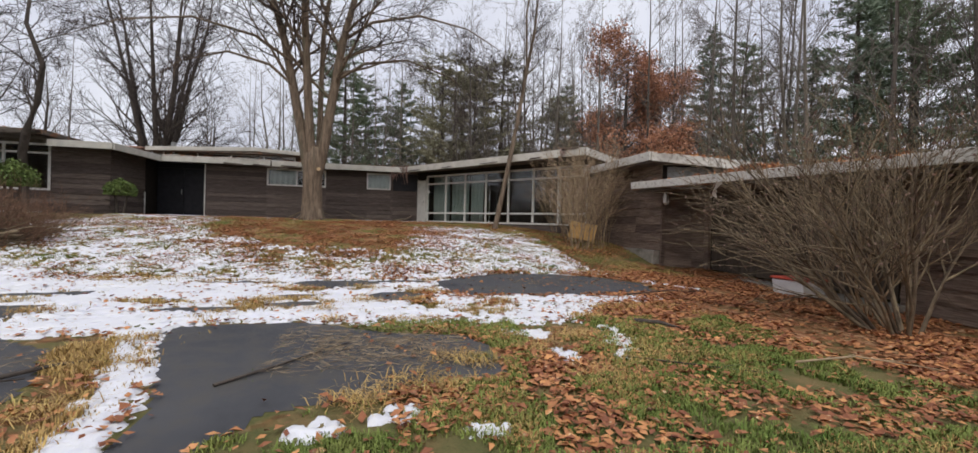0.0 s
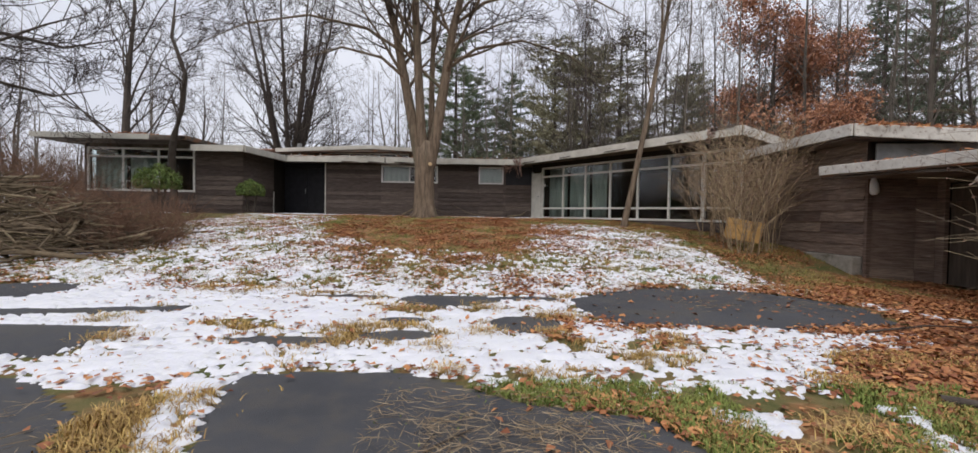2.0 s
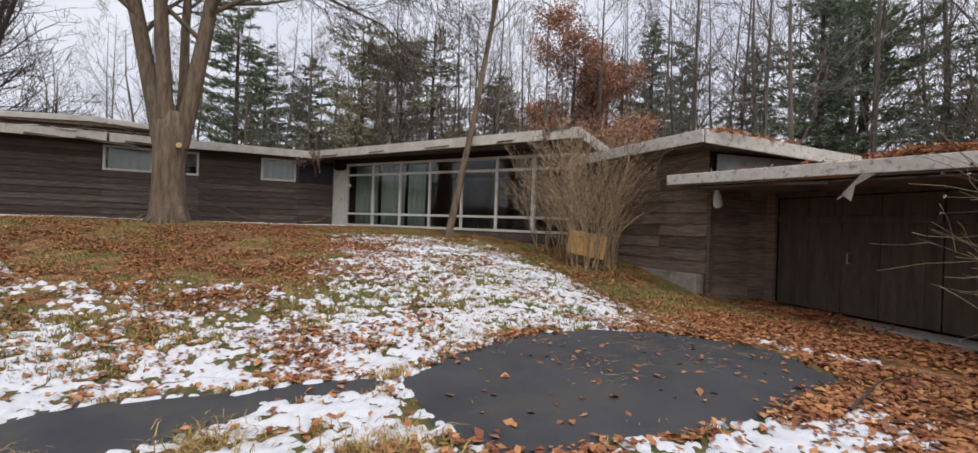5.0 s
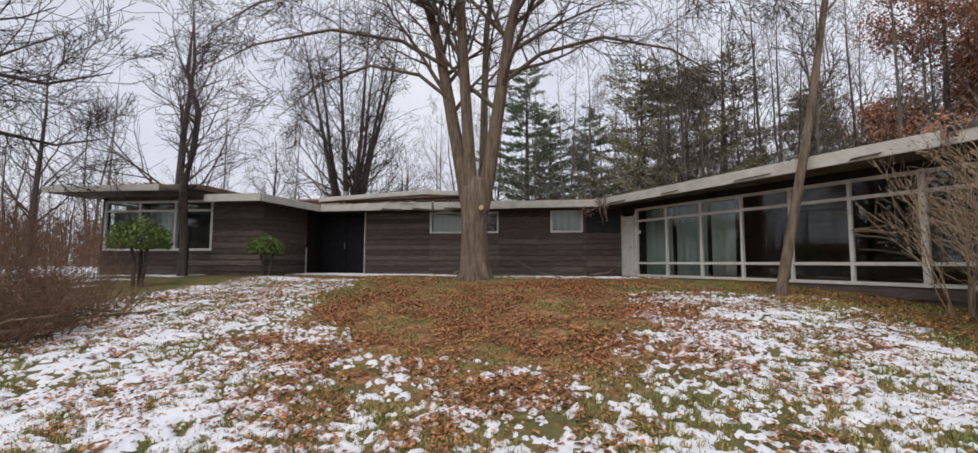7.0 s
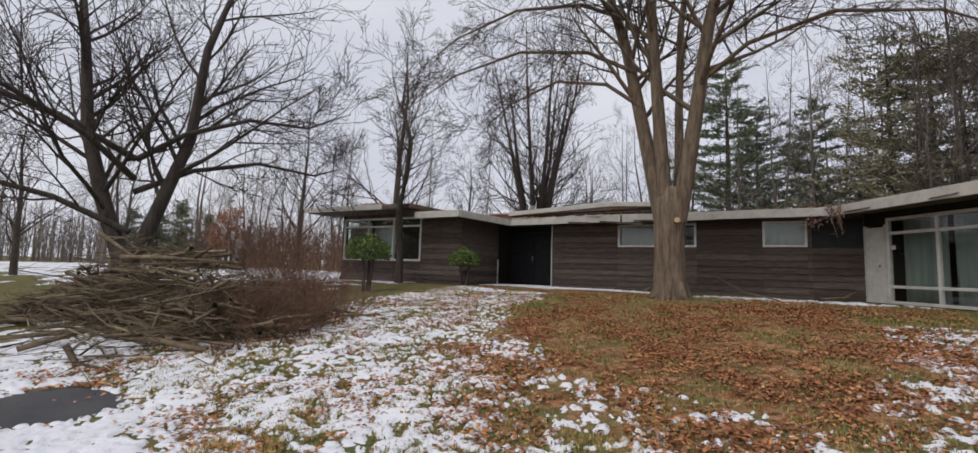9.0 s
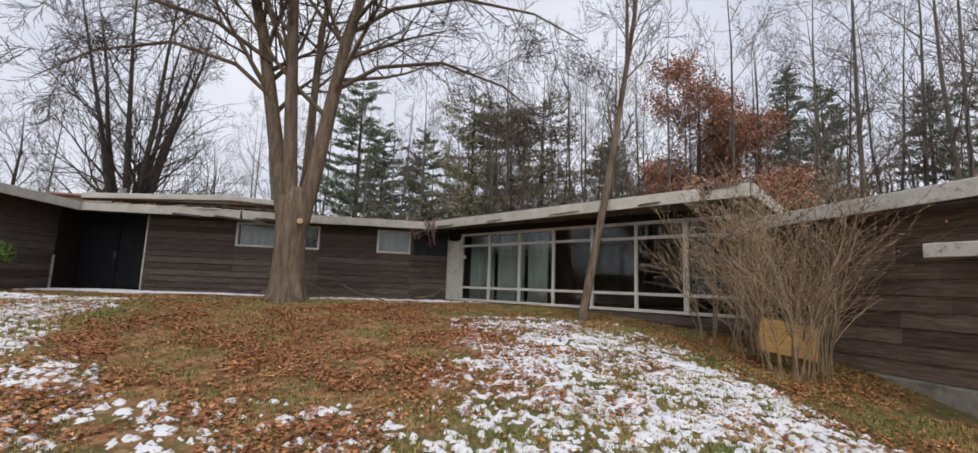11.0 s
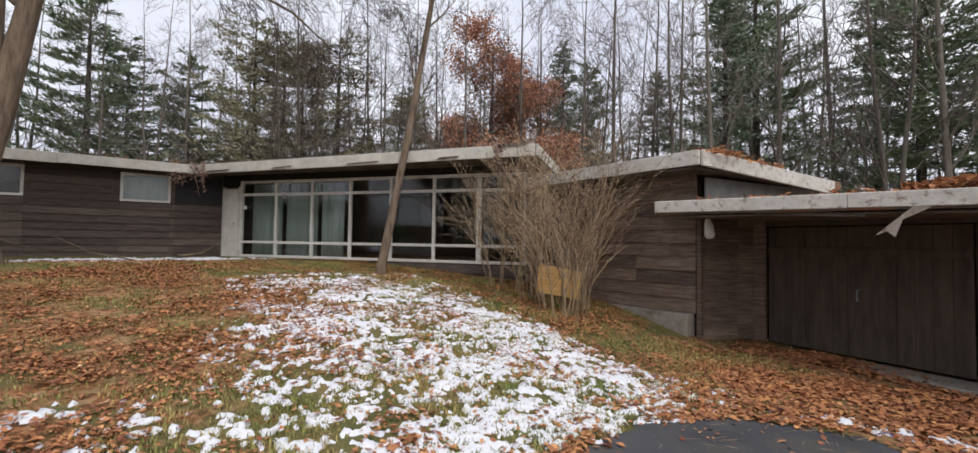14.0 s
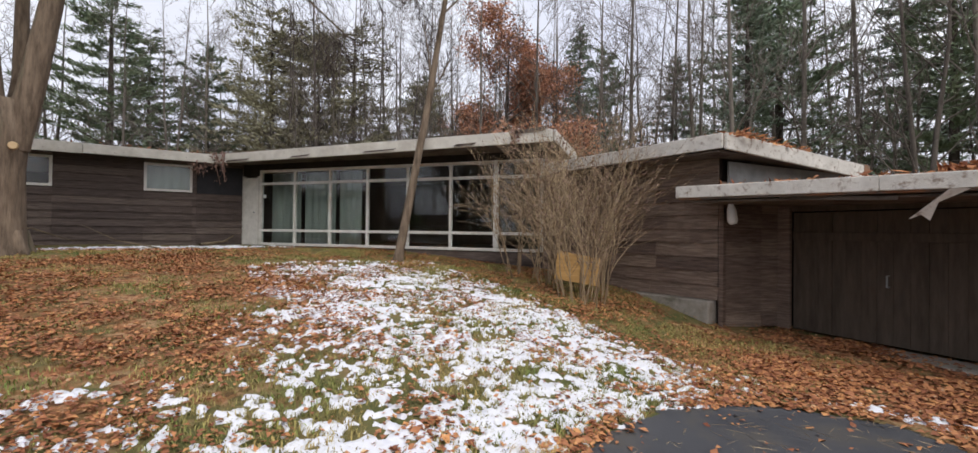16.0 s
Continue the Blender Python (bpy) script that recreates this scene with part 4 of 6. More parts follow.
# plain rear walls that close the house
part("rear_wall", Shape().block(-16.0, 6.0, 29.8, 29.95, 1.4, 3.98), M_CORE, house)
part("rear_wall", Shape().block(-7.2, -7.08, 23.9, 29.8, 1.4, 3.98), M_CORE, house)
part("room_floor", Shape().block(-15.8, -9.8, 20.1, 29.7, 1.40, 1.5), M_FLOORIN, house)
part("room_floor", Shape().block(-7.0, 2.0, 22.95, 29.7, 1.40, 1.5), M_FLOORIN, house)
part("room_wall", Shape().block(-15.8, -9.9, 23.2, 23.32, 1.5, 4.2), M_INNER, house)


def flat_curtain(x0, x1, y, z0, z1, seed, label):
    sh = Shape()
    n = max(8, int((x1 - x0) * 20))
    for k, z in enumerate((z0, z1)):
        for i in range(n + 1):
            x = x0 + (x1 - x0) * i / n
            sh.v.append(Vector((x, y + 0.02 * math.sin(x * 26 + seed) + 0.008 * math.sin(x * 60 + k), z)))
    sh.f = [(i, i + 1, n + 2 + i, n + 1 + i) for i in range(n)]
    ob = part("curtain", sh, M_CURTAIN, None, smooth=True)
    ob.modifiers.new("cloth", "SOLIDIFY").thickness = 0.006
    tagged(ob, label, "curtain", "curtains of the small windows")


flat_curtain(-15.8, -14.55, 20.05, 1.9, 3.72, 1, "pale curtain drawn behind the corner window")
flat_curtain(-14.4, -13.2, 20.1, 1.9, 3.72, 2, "pale curtain drawn behind the corner window")
flat_curtain(-4.7, -3.5, 23.0, 2.95, 3.9, 3, "pale curtain behind the high window")
flat_curtain(-0.15, 0.9, 23.0, 2.95, 3.9, 4, "pale curtain behind the small window")


# ---------------- trees ----------------
UP = Vector((0, 0, 1))


def rvec(rng):
    return Vector((rng.gauss(0, 1), rng.gauss(0, 1), rng.gauss(0, 1))).normalized()


def aside(d, angle, rng):
    """The way d turned aside by an angle, to a random side."""
    a = d.cross(rvec(rng))
    a = a.normalized() if a.length > 1e-4 else Vector((1, 0, 0))
    return (d * math.cos(angle) + a * math.sin(angle)).normalized()


def sprout(sinks, p, d, length, r, level, last, rng, wob=0.16, rise=0.06, kids=(7, 6, 5, 4), spread=(0.55, 1.0), thin=0.006, droop=0.0):
    n = (6, 5, 4, 3, 2)[min(level, 4)]
    pts, rad, q = [p.copy()], [r], p.copy()
    for i in range(n):
        d = (d + rvec(rng) * wob + UP * (rise - droop * (i / n))).normalized()
        q = q + d * (length / n)
        pts.append(q.copy())
        rad.append(max(thin * 0.7, r * (1 - 0.78 * (i + 1) / n)))
    sinks[0 if level < 2 else 1].tube(pts, rad, (9, 6, 4, 3, 3)[min(level, 4)])
    if level < last:
        k = kids[min(level, len(kids) - 1)]
        for i in range(k):
            t = 0.22 + 0.78 * (i + rng.random()) / k
            s = min(int(t * n), n - 1)
            at = pts[s].lerp(pts[s + 1], t * n - s)
            rr = rad[s] + (rad[s + 1] - rad[s]) * (t * n - s)
            way = (pts[s + 1] - pts[s]).normalized()
            sprout(sinks, at, aside(way, rng.uniform(*spread), rng), length * rng.uniform(0.42, 0.68) * (1.15 - 0.5 * t), max(thin, rr * 0.62), level + 1, last, rng, wob * 1.1, rise, kids, spread, thin, droop)


def stem(sinks, pts, radii, rng, kids, reach, last=3, start=0.25, sides=12, spread=(0.6, 1.1), thin=0.008, rise=0.05, droop=0.0, twigs=(8, 6, 4)):
    """A given limb with side branches sprouting along it."""
    pts = [Vector(p) for p in pts]
    sinks[0].tube(pts, radii, sides)
    n = len(pts) - 1
    for i in range(kids):
        t = start + (1 - start) * (i + rng.random()) / kids
        s = min(int(t * n), n - 1)
        at = pts[s].lerp(pts[s + 1], t * n - s)
        rr = radii[s] + (radii[s + 1] - radii[s]) * (t * n - s)
        way = (pts[s + 1] - pts[s]).normalized()
        sprout(sinks, at, aside(way, rng.uniform(*spread), rng), reach * rng.uniform(0.6, 1.1) * (1.2 - 0.6 * t), min(rr * 0.42, 0.07), 1, last, rng, 0.17, rise, (0, *twigs), (0.5, 1.0), thin, droop)


def finish_tree(name, place, sinks, bark, twig, label, category="tree", group=""):
    t = empty(name, place, label, category, group)
    keep(part("trunk", sinks[0], bark, smooth=True), t)
    keep(part("crown", sinks[1], twig), t)
    return t


def pt(base, *offs):
    return [Vector(base) + Vector(o) for o in offs]


# the big maple before the house
rng = random.Random(11)
B = (-2.17, 18.5, lz(-2.17, 18.5) - 0.05)
sk = (Shape(), Shape())
sk[0].tube(pt(B, (0, 0, 0), (0, 0, 0.22), (0.0, 0, 0.7), (0.0, 0, 1.6), (0.02, 0, 2.3), (0.03, 0, 2.9)), [0.48, 0.42, 0.385, 0.365, 0.40, 0.32], 18)
for k in range(7):
    w = k * 0.9 + 0.3
    sk[0].tube(pt(B, (0.30 * math.cos(w), 0.30 * math.sin(w), 0.45), (0.42 * math.cos(w), 0.42 * math.sin(w), 0.12), (0.60 * math.cos(w), 0.60 * math.sin(w), -0.05)), [0.13, 0.10, 0.05], 8)
stem(sk, pt(B, (-0.16, 0, 2.0), (-0.40, 0.05, 3.2), (-0.72, 0.1, 4.8), (-1.15, 0.1, 7.0), (-1.9, 0.3, 9.5), (-2.6, 0.3, 12.5)), [0.22, 0.20, 0.175, 0.145, 0.095, 0.03], rng, 15, 5.0, start=0.38, droop=0.10, thin=0.009)
stem(sk, pt(B, (-0.02, -0.1, 2.1), (-0.12, -0.2, 3.4), (-0.22, -0.3, 5.2), (-0.35, -0.4, 7.6), (-0.3, -0.9, 10.5), (-0.5, -1.2, 13.5)), [0.20, 0.175, 0.155, 0.13, 0.09, 0.03], rng, 14, 4.6, start=0.42, droop=0.08, thin=0.009)
stem(sk, pt(B, (0.12, 0.12, 2.2), (0.2, 0.3, 3.4), (0.18, 0.45, 5.2), (0.22, 0.6, 7.6), (0.5, 1.2, 10.5), (0.6, 1.8, 13.2)), [0.15, 0.125, 0.105, 0.09, 0.07, 0.03], rng, 12, 4.4, start=0.42, droop=0.06, thin=0.009)
stem(sk, pt(B, (0.20, -0.05, 2.0), (0.42, -0.1, 3.1), (0.68, -0.1, 4.8), (1.0, -0.15, 7.0), (1.7, -0.3, 9.8), (2.5, -0.2, 12.8)), [0.23, 0.21, 0.18, 0.15, 0.095, 0.03], rng, 15, 5.0, start=0.38, droop=0.10, thin=0.009)
for side, z0, dx in ((-1, 6.2, 6.5), (-1, 5.2, 4.6), (1, 5.6, 5.6), (1, 7.2, 6.0), (-1, 7.8, 6.8)):
    y = rng.uniform(-2.4, -0.6)
    x0 = side * (0.55 + 0.13 * (z0 - 4))
    stem(sk, pt(B, (x0, 0, z0), (x0 + side * dx * 0.2, y * 0.2, z0 + 0.75), (x0 + side * dx * 0.5, y * 0.5, z0 + 1.0), (x0 + side * dx * 0.8, y * 0.9, z0 + 0.4), (x0 + side * dx, y * 1.2, z0 - 0.5)), [0.065, 0.055, 0.042, 0.028, 0.010], rng, 14, 2.3, start=0.2, sides=8, droop=0.12, thin=0.008, rise=0.02)
maple = finish_tree("maple_tree", B, sk, M_BARK, M_TWIG, "large bare maple with a thick trunk forking into four stems")
keep(part("pruning_scar", Shape().tube(pt(B, (0.26, -0.36, 2.02), (0.265, -0.435, 2.02)), [0.075, 0.065], 12), M_CUT, None, "pale round pruning scar"), maple)

# the thin leaning tree before the window wall
rng = random.Random(5)
B = (4.75, 16.3, lz(4.75, 16.3) - 0.05)
sk = (Shape(), Shape())
stem(sk, pt(B, (0, 0, 0), (0.05, 0, 0.3), (0.38, 0.0, 2.0), (0.72, -0.02, 3.8), (0.95, 0, 5.2), (1.45, 0.1, 8.0), (1.7, 0.2, 11.0)), [0.14, 0.105, 0.092, 0.082, 0.07, 0.05, 0.02], rng, 9, 2.0, start=0.5, sides=12, thin=0.006, spread=(0.4, 0.8))
stem(sk, pt(B, (0.95, 0, 5.2), (1.05, -0.2, 6.4), (0.9, -0.5, 8.2), (1.1, -0.7, 10)), [0.055, 0.045, 0.035, 0.012], rng, 6, 1.8, thin=0.006)
finish_tree("leaning_tree", B, sk, M_BARK, M_TWIG, "thin bare tree leaning before the window wall")

# crooked small tree beside the corner window
rng = random.Random(8)
B = (-11.95, 19.0, lz(-11.95, 19.0) - 0.05)
sk = (Shape(), Shape())
stem(sk, pt(B, (0, 0, 0), (0.03, 0, 1.2), (0.0, -0.1, 2.2), (0.35, -0.5, 2.9), (0.75, -0.65, 3.9), (0.85, -0.6, 5.2), (0.35, -0.6, 6.6), (0.5, -0.6, 8.2)), [0.16, 0.13, 0.14, 0.12, 0.10, 0.085, 0.06, 0.02], rng, 12, 2.0, start=0.5, thin=0.007, sides=10)
finish_tree("crooked_tree", B, sk, M_BARK_D, M_TWIG, "small crooked dark tree growing up past the eave")

# spreading tree behind the brush pile
rng = random.Random(21)
B = (-16.2, 11.9, lz(-16.2, 11.9) - 0.05)
sk = (Shape(), Shape())
sk[0].tube(pt(B, (0, 0, 0), (0, 0, 0.5), (0, 0, 1.5)), [0.46, 0.36, 0.33], 14)
stem(sk, pt(B, (-0.1, -0.1, 1.2), (-0.7, -0.5, 3.0), (-1.1, -0.9, 5.0), (-1.3, -1.1, 7.5), (-1.9, -1.4, 11.5)), [0.23, 0.20, 0.17, 0.13, 0.03], rng, 18, 5.2, start=0.18, thin=0.010, last=3)
stem(sk, pt(B, (0.15, 0.15, 1.2), (0.45, 0.6, 3.0), (0.75, 1.1, 5.0), (0.9, 1.3, 8.0), (1.6, 2.2, 12.0)), [0.22, 0.19, 0.16, 0.12, 0.03], rng, 18, 5.0, start=0.2, thin=0.010, last=3)
for dx, dy, z0 in ((-3.2, -5.2, 2.0), (1.2, 4.8, 3.2), (3.2, 3.0, 4.2), (-1.0, -6.0, 4.2), (2.0, -4.6, 3.6)):
    stem(sk, pt(B, (0, 0, z0), (dx * 0.3, dy * 0.3, z0 + 0.9), (dx * 0.7, dy * 0.7, z0 + 1.5), (dx * 1.1, dy * 1.1, z0 + 1.4), (dx * 1.4, dy * 1.4, z0 + 2.0)), [0.10, 0.08, 0.06, 0.04, 0.012], rng, 13, 2.8, start=0.15, thin=0.010, sides=8)
finish_tree("spreading_tree", B, sk, M_BARK_D, M_TWIG, "old bare spreading tree with dark forked trunk on the lawn")


def bare_tree(name, seed, height, r, stems, bark, twig, label, thin=0.012, reach=0.36, start=0.3, lean=0.14, last=3, kids=10):
    rng = random.Random(seed)
    sk = (Shape(), Shape())
    for k in range(stems):
        w = 2 * math.pi * k / stems + rng.random()
        ln = lean * (1 if stems > 1 else 0.3)
        x, y = math.cos(w) * ln, math.sin(w) * ln
        pts = [Vector((x * height * (q ** 1.1) + rng.uniform(-0.08, 0.08) * q * 3, y * height * (q ** 1.1) + rng.uniform(-0.08, 0.08) * q * 3, height * q * rng.uniform(0.97, 1.0))) for q in (0, 0.12, 0.3, 0.5, 0.75, 1.0)]
        stem(sk, pts, [r * (1.25 - 0.12 * stems / 3), r, r * 0.82, r * 0.62, r * 0.36, thin], rng, kids if stems < 3 else max(6, kids - 4), height * reach, start=start, sides=8, thin=thin, last=last, spread=(0.5, 0.95), twigs=(6, 5, 3))
    return finish_tree(name, (0, 0, 0), sk, bark, twig, label, group="woods behind the house")


def put(t, x, y, s=1.0, turn=0.0, up=1.0):
    """Moves the first of a kind, or sets a copy, at a plan point."""
    m = Matrix.Translation((x, y, lz(x, y) - 0.1)) @ Matrix.Rotation(turn, 4, "Z") @ Matrix.Diagonal((s, s, s * up, 1))
    return m


def plant(t, spots):
    """Stands a tree and its copies at the spots: x, y, size, turn."""
    first = True
    for x, y, s, w in spots:
        m = Matrix.Translation((x, y, lz(x, y) - 0.1)) @ Matrix.Rotation(w, 4, "Z")
        ob = t if first else copy_thing(t, m)
        ob.matrix_basis = m
        ob.scale = (s, s, s)
        first = False


def polar(bearing, dist, eye=(0.4, 6.2)):
    """A plan point at a compass bearing (degrees right of the y axis) and distance."""
    w = radians(bearing)
    return eye[0] + dist * math.sin(w), eye[1] + dist * math.cos(w)


def pine(seed, height, width, mat_, label, name="pine_tree", base=0.12, boughs=190, needle=0.15, dense=1.0, taper=0.7, rise=0.15):
    """An evergreen: a trunk, boughs at uneven heights, and sprays of fine needles along each."""
    rng = random.Random(seed)
    trunk, crown = Shape(), Shape()
    trunk.tube([Vector((0, 0, 0)), Vector((0.05, 0, height * 0.5)), Vector((0, 0.05, height))], [0.014 * height, 0.009 * height, 0.01], 8)
    whorls = max(12, int(height * 1.5))
    for i in range(boughs):
        k = (rng.randrange(whorls) + rng.gauss(0, 0.33)) / whorls
        q = base + (0.99 - base) * min(max(k, 0.0), 1.0)
        w = rng.uniform(0, 6.283)
        lobes = 0.76 + 0.24 * math.sin(3 * w + 9 * q + seed)
        L = (width * (1 - q) ** taper + 0.3) * rng.uniform(0.5, 1.12) * lobes
        d = Vector((math.cos(w), math.sin(w), rng.uniform(-0.12, 0.12) + rise))
        p = Vector((0, 0, height * q))
        lift = Vector((0, 0, 0.10 * L))
        trunk.tube([p, p + d * L * 0.55 - lift * 0.6, p + d * L], [0.024, 0.015, 0.005], 3)
        side = Vector((-d.y, d.x, 0))
        for j in range(int((14 + L * 26) * dense)):
            f = 0.22 + 0.80 * rng.random() ** 0.75
            fan = rng.gauss(0, 0.20) * L * f * (1.15 - f)
            c = p + d * L * f - lift * (2.4 * f * (1 - f)) + side * fan + Vector((rng.gauss(0, 1), rng.gauss(0, 1), rng.gauss(0, 0.5))) * 0.12
            a = (d * 0.8 + side * (1.2 if fan > 0 else -1.2) * rng.random() + rvec(rng) * 0.6 + UP * 0.3).normalized() * needle * rng.uniform(0.7, 1.6)
            crown.quad(c, a, a.cross(rvec(rng)).normalized() * needle * 0.36, 0.02)
    t = empty(name, (0, 0, 0), label, "tree", "woods behind the house")
    keep(part("trunk", trunk, M_BARK_D), t)
    keep(part("crown", crown, mat_), t)
    return t


rw = random.Random(77)
plant(pine(1, 17, 5.6, M_PINE, "tall green white pine behind the house", boughs=190, taper=0.5, dense=0.85, needle=0.165), [(*polar(-5, 35), 0.95, 0.3), (*polar(3, 38), 0.8, 2.0), (*polar(66, 33), 1.25, 1.0), (*polar(79, 27), 0.95, 2.5), (*polar(48, 46), 1.1, 0.7), (*polar(-2, 40), 0.85, 4.0), (*polar(26, 44), 0.9, 5.1), (*polar(-104, 42), 1.0, 0.2), (*polar(-112, 50), 1.1, 1.9), (*polar(-121, 44), 1.0, 3.0), (*polar(-131, 52), 1.1, 4.1), (*polar(-97, 60), 1.0, 5.0), (*polar(-142, 46), 1.1, 0.8), (*polar(-108, 64), 1.2, 2.4), (*polar(-126, 66), 1.2, 3.9)])
plant(pine(2, 16, 4.7, M_PINE_B, "dark dense spruce among bare trunks", "spruce_tree", base=0.05, boughs=210, rise=-0.02, dense=0.66, needle=0.165), [(*polar(63, 28), 1.0, 0.0), (*polar(76, 35), 1.15, 1.2), (*polar(84, 30), 1.1, 2.1), (*polar(45, 40), 1.15, 3.0), (*polar(90, 34), 1.2, 0.4), (*polar(56, 38), 0.9, 1.9), (*polar(98, 28), 1.1, 1.5)])
plant(pine(3, 13, 5.0, M_SCRUB, "olive-grey half-bare conifer behind the low roof", "conifer", base=0.04, boughs=190, needle=0.13, taper=0.42, dense=0.75), [(*polar(9, 31), 1.1, 0.0), (*polar(14, 30), 1.0, 1.0), (*polar(18, 32), 1.12, 2.0), (*polar(12, 33), 1.15, 5.0), (*polar(26, 34), 0.9, 3.0), (*polar(33, 36), 0.85, 4.0)])
plant(pine(4, 6, 1.6, M_PINE, "small dark fir on the far lawn", "fir_tree", base=0.03, boughs=120), [(*polar(-68, 62), 1.1, 0.0), (*polar(-66, 64), 1.3, 1.0), (*polar(-70, 60), 1.0, 2.0), (*polar(-63.5, 66), 1.1, 0.6), (*polar(-17, 48), 1.1, 0.5), (*polar(-14, 52), 1.3, 1.5)])

plant(bare_tree("bare_tree", 31, 21, 0.13, 1, M_BARK_G, M_TWIG_G, "tall slender bare hardwood in the woods", start=0.25, reach=0.24, thin=0.012, kids=15),
      [(*polar(b, d), s, w) for b, d, s, w in ((17, 34, 0.9, 0), (23, 38, 1.0, 1), (30, 33, 0.85, 2), (43, 36, 0.95, 3), (51, 27, 1.0, 4), (55, 31, 0.95, 5), (68, 24, 0.95, 0.5), (73, 28, 1.05, 1.7), (81, 24, 1.0, 2.6), (12, 40, 0.9, 3.3), (38, 44, 1.1, 4.4), (87, 26, 1.0, 5.2), (60, 42, 1.1, 0.9), (14, 27, 0.8, 2.1), (26, 29, 0.85, 5.5), (33, 27, 0.8, 1.1), (40, 28, 0.9, 4.0), (47, 29, 0.9, 0.2), (62, 22, 0.85, 2.9), (-12, 42, 0.8, 3.7), (-4, 32, 0.7, 1.6), (3, 34, 0.8, 4.6), (22, 32, 0.9, 3.1), (66, 30, 1.0, 2.2), (-33, 52, 0.8, 0.3), (-50, 48, 0.8, 1.3))])
plant(bare_tree("bare_tree", 32, 19, 0.11, 2, M_BARK_G, M_TWIG_G, "twin-stemmed bare hardwood in the woods", start=0.2, reach=0.26, lean=0.07, thin=0.012, kids=13),
      [(*polar(b, d), s, w) for b, d, s, w in ((20, 30, 0.8, 0), (27, 42, 1.0, 1), (49, 32, 0.95, 2), (58, 25, 1.0, 3), (71, 33, 1.0, 4), (77, 23, 0.9, 5), (35, 30, 0.8, 0.5), (64, 37, 1.1, 2.7), (5, 44, 0.95, 3.3), (93, 24, 1.0, 1.4), (-9, 36, 0.85, 0.8), (0, 31, 0.75, 2.2), (8, 37, 0.9, 4.9), (11, 29, 0.75, 1.2), (16, 28, 0.7, 3.9), (24, 30, 0.8, 2.5), (29, 36, 0.95, 5.9), (42, 32, 0.9, 0.7), (53, 34, 1.0, 1.9), (-16, 44, 0.8, 5.0), (-40, 44, 0.8, 2.0), (-60, 50, 0.8, 4.0), (-72, 56, 0.9, 3.0))])
plant(bare_tree("shade_tree", 33, 18, 0.2, 7, M_BARK_D, M_TWIG, "bare many-stemmed shade tree behind the house", start=0.16, reach=0.30, lean=0.20, thin=0.014, kids=17),
      [(*polar(-27, 33), 1.0, 0.4)])
plant(bare_tree("shade_tree", 34, 15, 0.24, 1, M_BARK_D, M_TWIG, "bare upright shade tree on the far lawn", start=0.22, reach=0.36, thin=0.014, kids=20),
      [(*polar(-44.5, 30), 1.05, 0.0), (*polar(-55, 38), 0.85, 1.0), (*polar(-84, 26), 0.6, 2.0), (*polar(-78, 34), 0.6, 3.2), (*polar(-88, 30), 0.75, 4.0), (*polar(-35, 46), 0.8, 5.0), (*polar(-20, 50), 0.8, 0.9),
       (*polar(-120, 34), 0.9, 0.2), (*polar(-140, 40), 1.0, 1.2), (*polar(-165, 45), 1.0, 2.2), (*polar(170, 42), 1.0, 2.9), (*polar(140, 36), 1.0, 3.7), (*polar(-102, 46), 0.9, 4.7)])
plant(bare_tree("young_tree", 35, 8, 0.08, 2, M_BARK_G, M_TWIG_G, "thin young bare tree in the far hedge line", start=0.15, reach=0.35, thin=0.012, kids=8, last=2, lean=0.08),
      [(*polar(-30 - 1.9 * i + rw.uniform(-1, 1), rw.uniform(40, 75)), rw.uniform(0.8, 1.5), rw.uniform(0, 6)) for i in range(30)] +
      [(*polar(-25 + 5.2 * i + rw.uniform(-2, 2), rw.uniform(46, 60)), rw.uniform(1.3, 2.2), rw.uniform(0, 6)) for i in range(24)] +
      [(*polar(8 + 4.0 * i + rw.uniform(-1, 1), rw.uniform(25, 34)), rw.uniform(0.8, 1.3), rw.uniform(0, 6)) for i in range(20)])


def leafy_crown(seed, height, r, count, size):
    rng = random.Random(seed)
    sk, leaves = (Shape(), Shape()), Shape()
    pts = [Vector((0, 0, 0)), Vector((0.1, 0, height * 0.3)), Vector((0, 0.15, height * 0.65)), Vector((0.1, 0, height))]
    stem(sk, pts, [0.26, 0.2, 0.12, 0.02], rng, 22, height * 0.36, start=0.25, thin=0.012, sides=8, twigs=(6, 4, 2), spread=(0.8, 1.35))
    tips = [v for v in sk[1].v]
    for i in range(count):
        c = tips[rng.randrange(len(tips))] + rvec(rng) * rng.uniform(0.1, 0.9)
        a = rvec(rng) * size * rng.uniform(0.6, 1.3)
        leaves.quad(c, a, a.cross(rvec(rng)).normalized() * size * 0.6, 0.03)
    t = empty("oak_tree", (0, 0, 0), "oak that still holds rusty orange leaves", "tree", "woods behind the house")
    keep(part("trunk", sk[0], M_BARK_D, smooth=True), t)
    keep(part("crown", sk[1], M_TWIG), t)
    keep(part("foliage", leaves, M_OAK, None, "rusty orange dead leaves"), t)
    return t


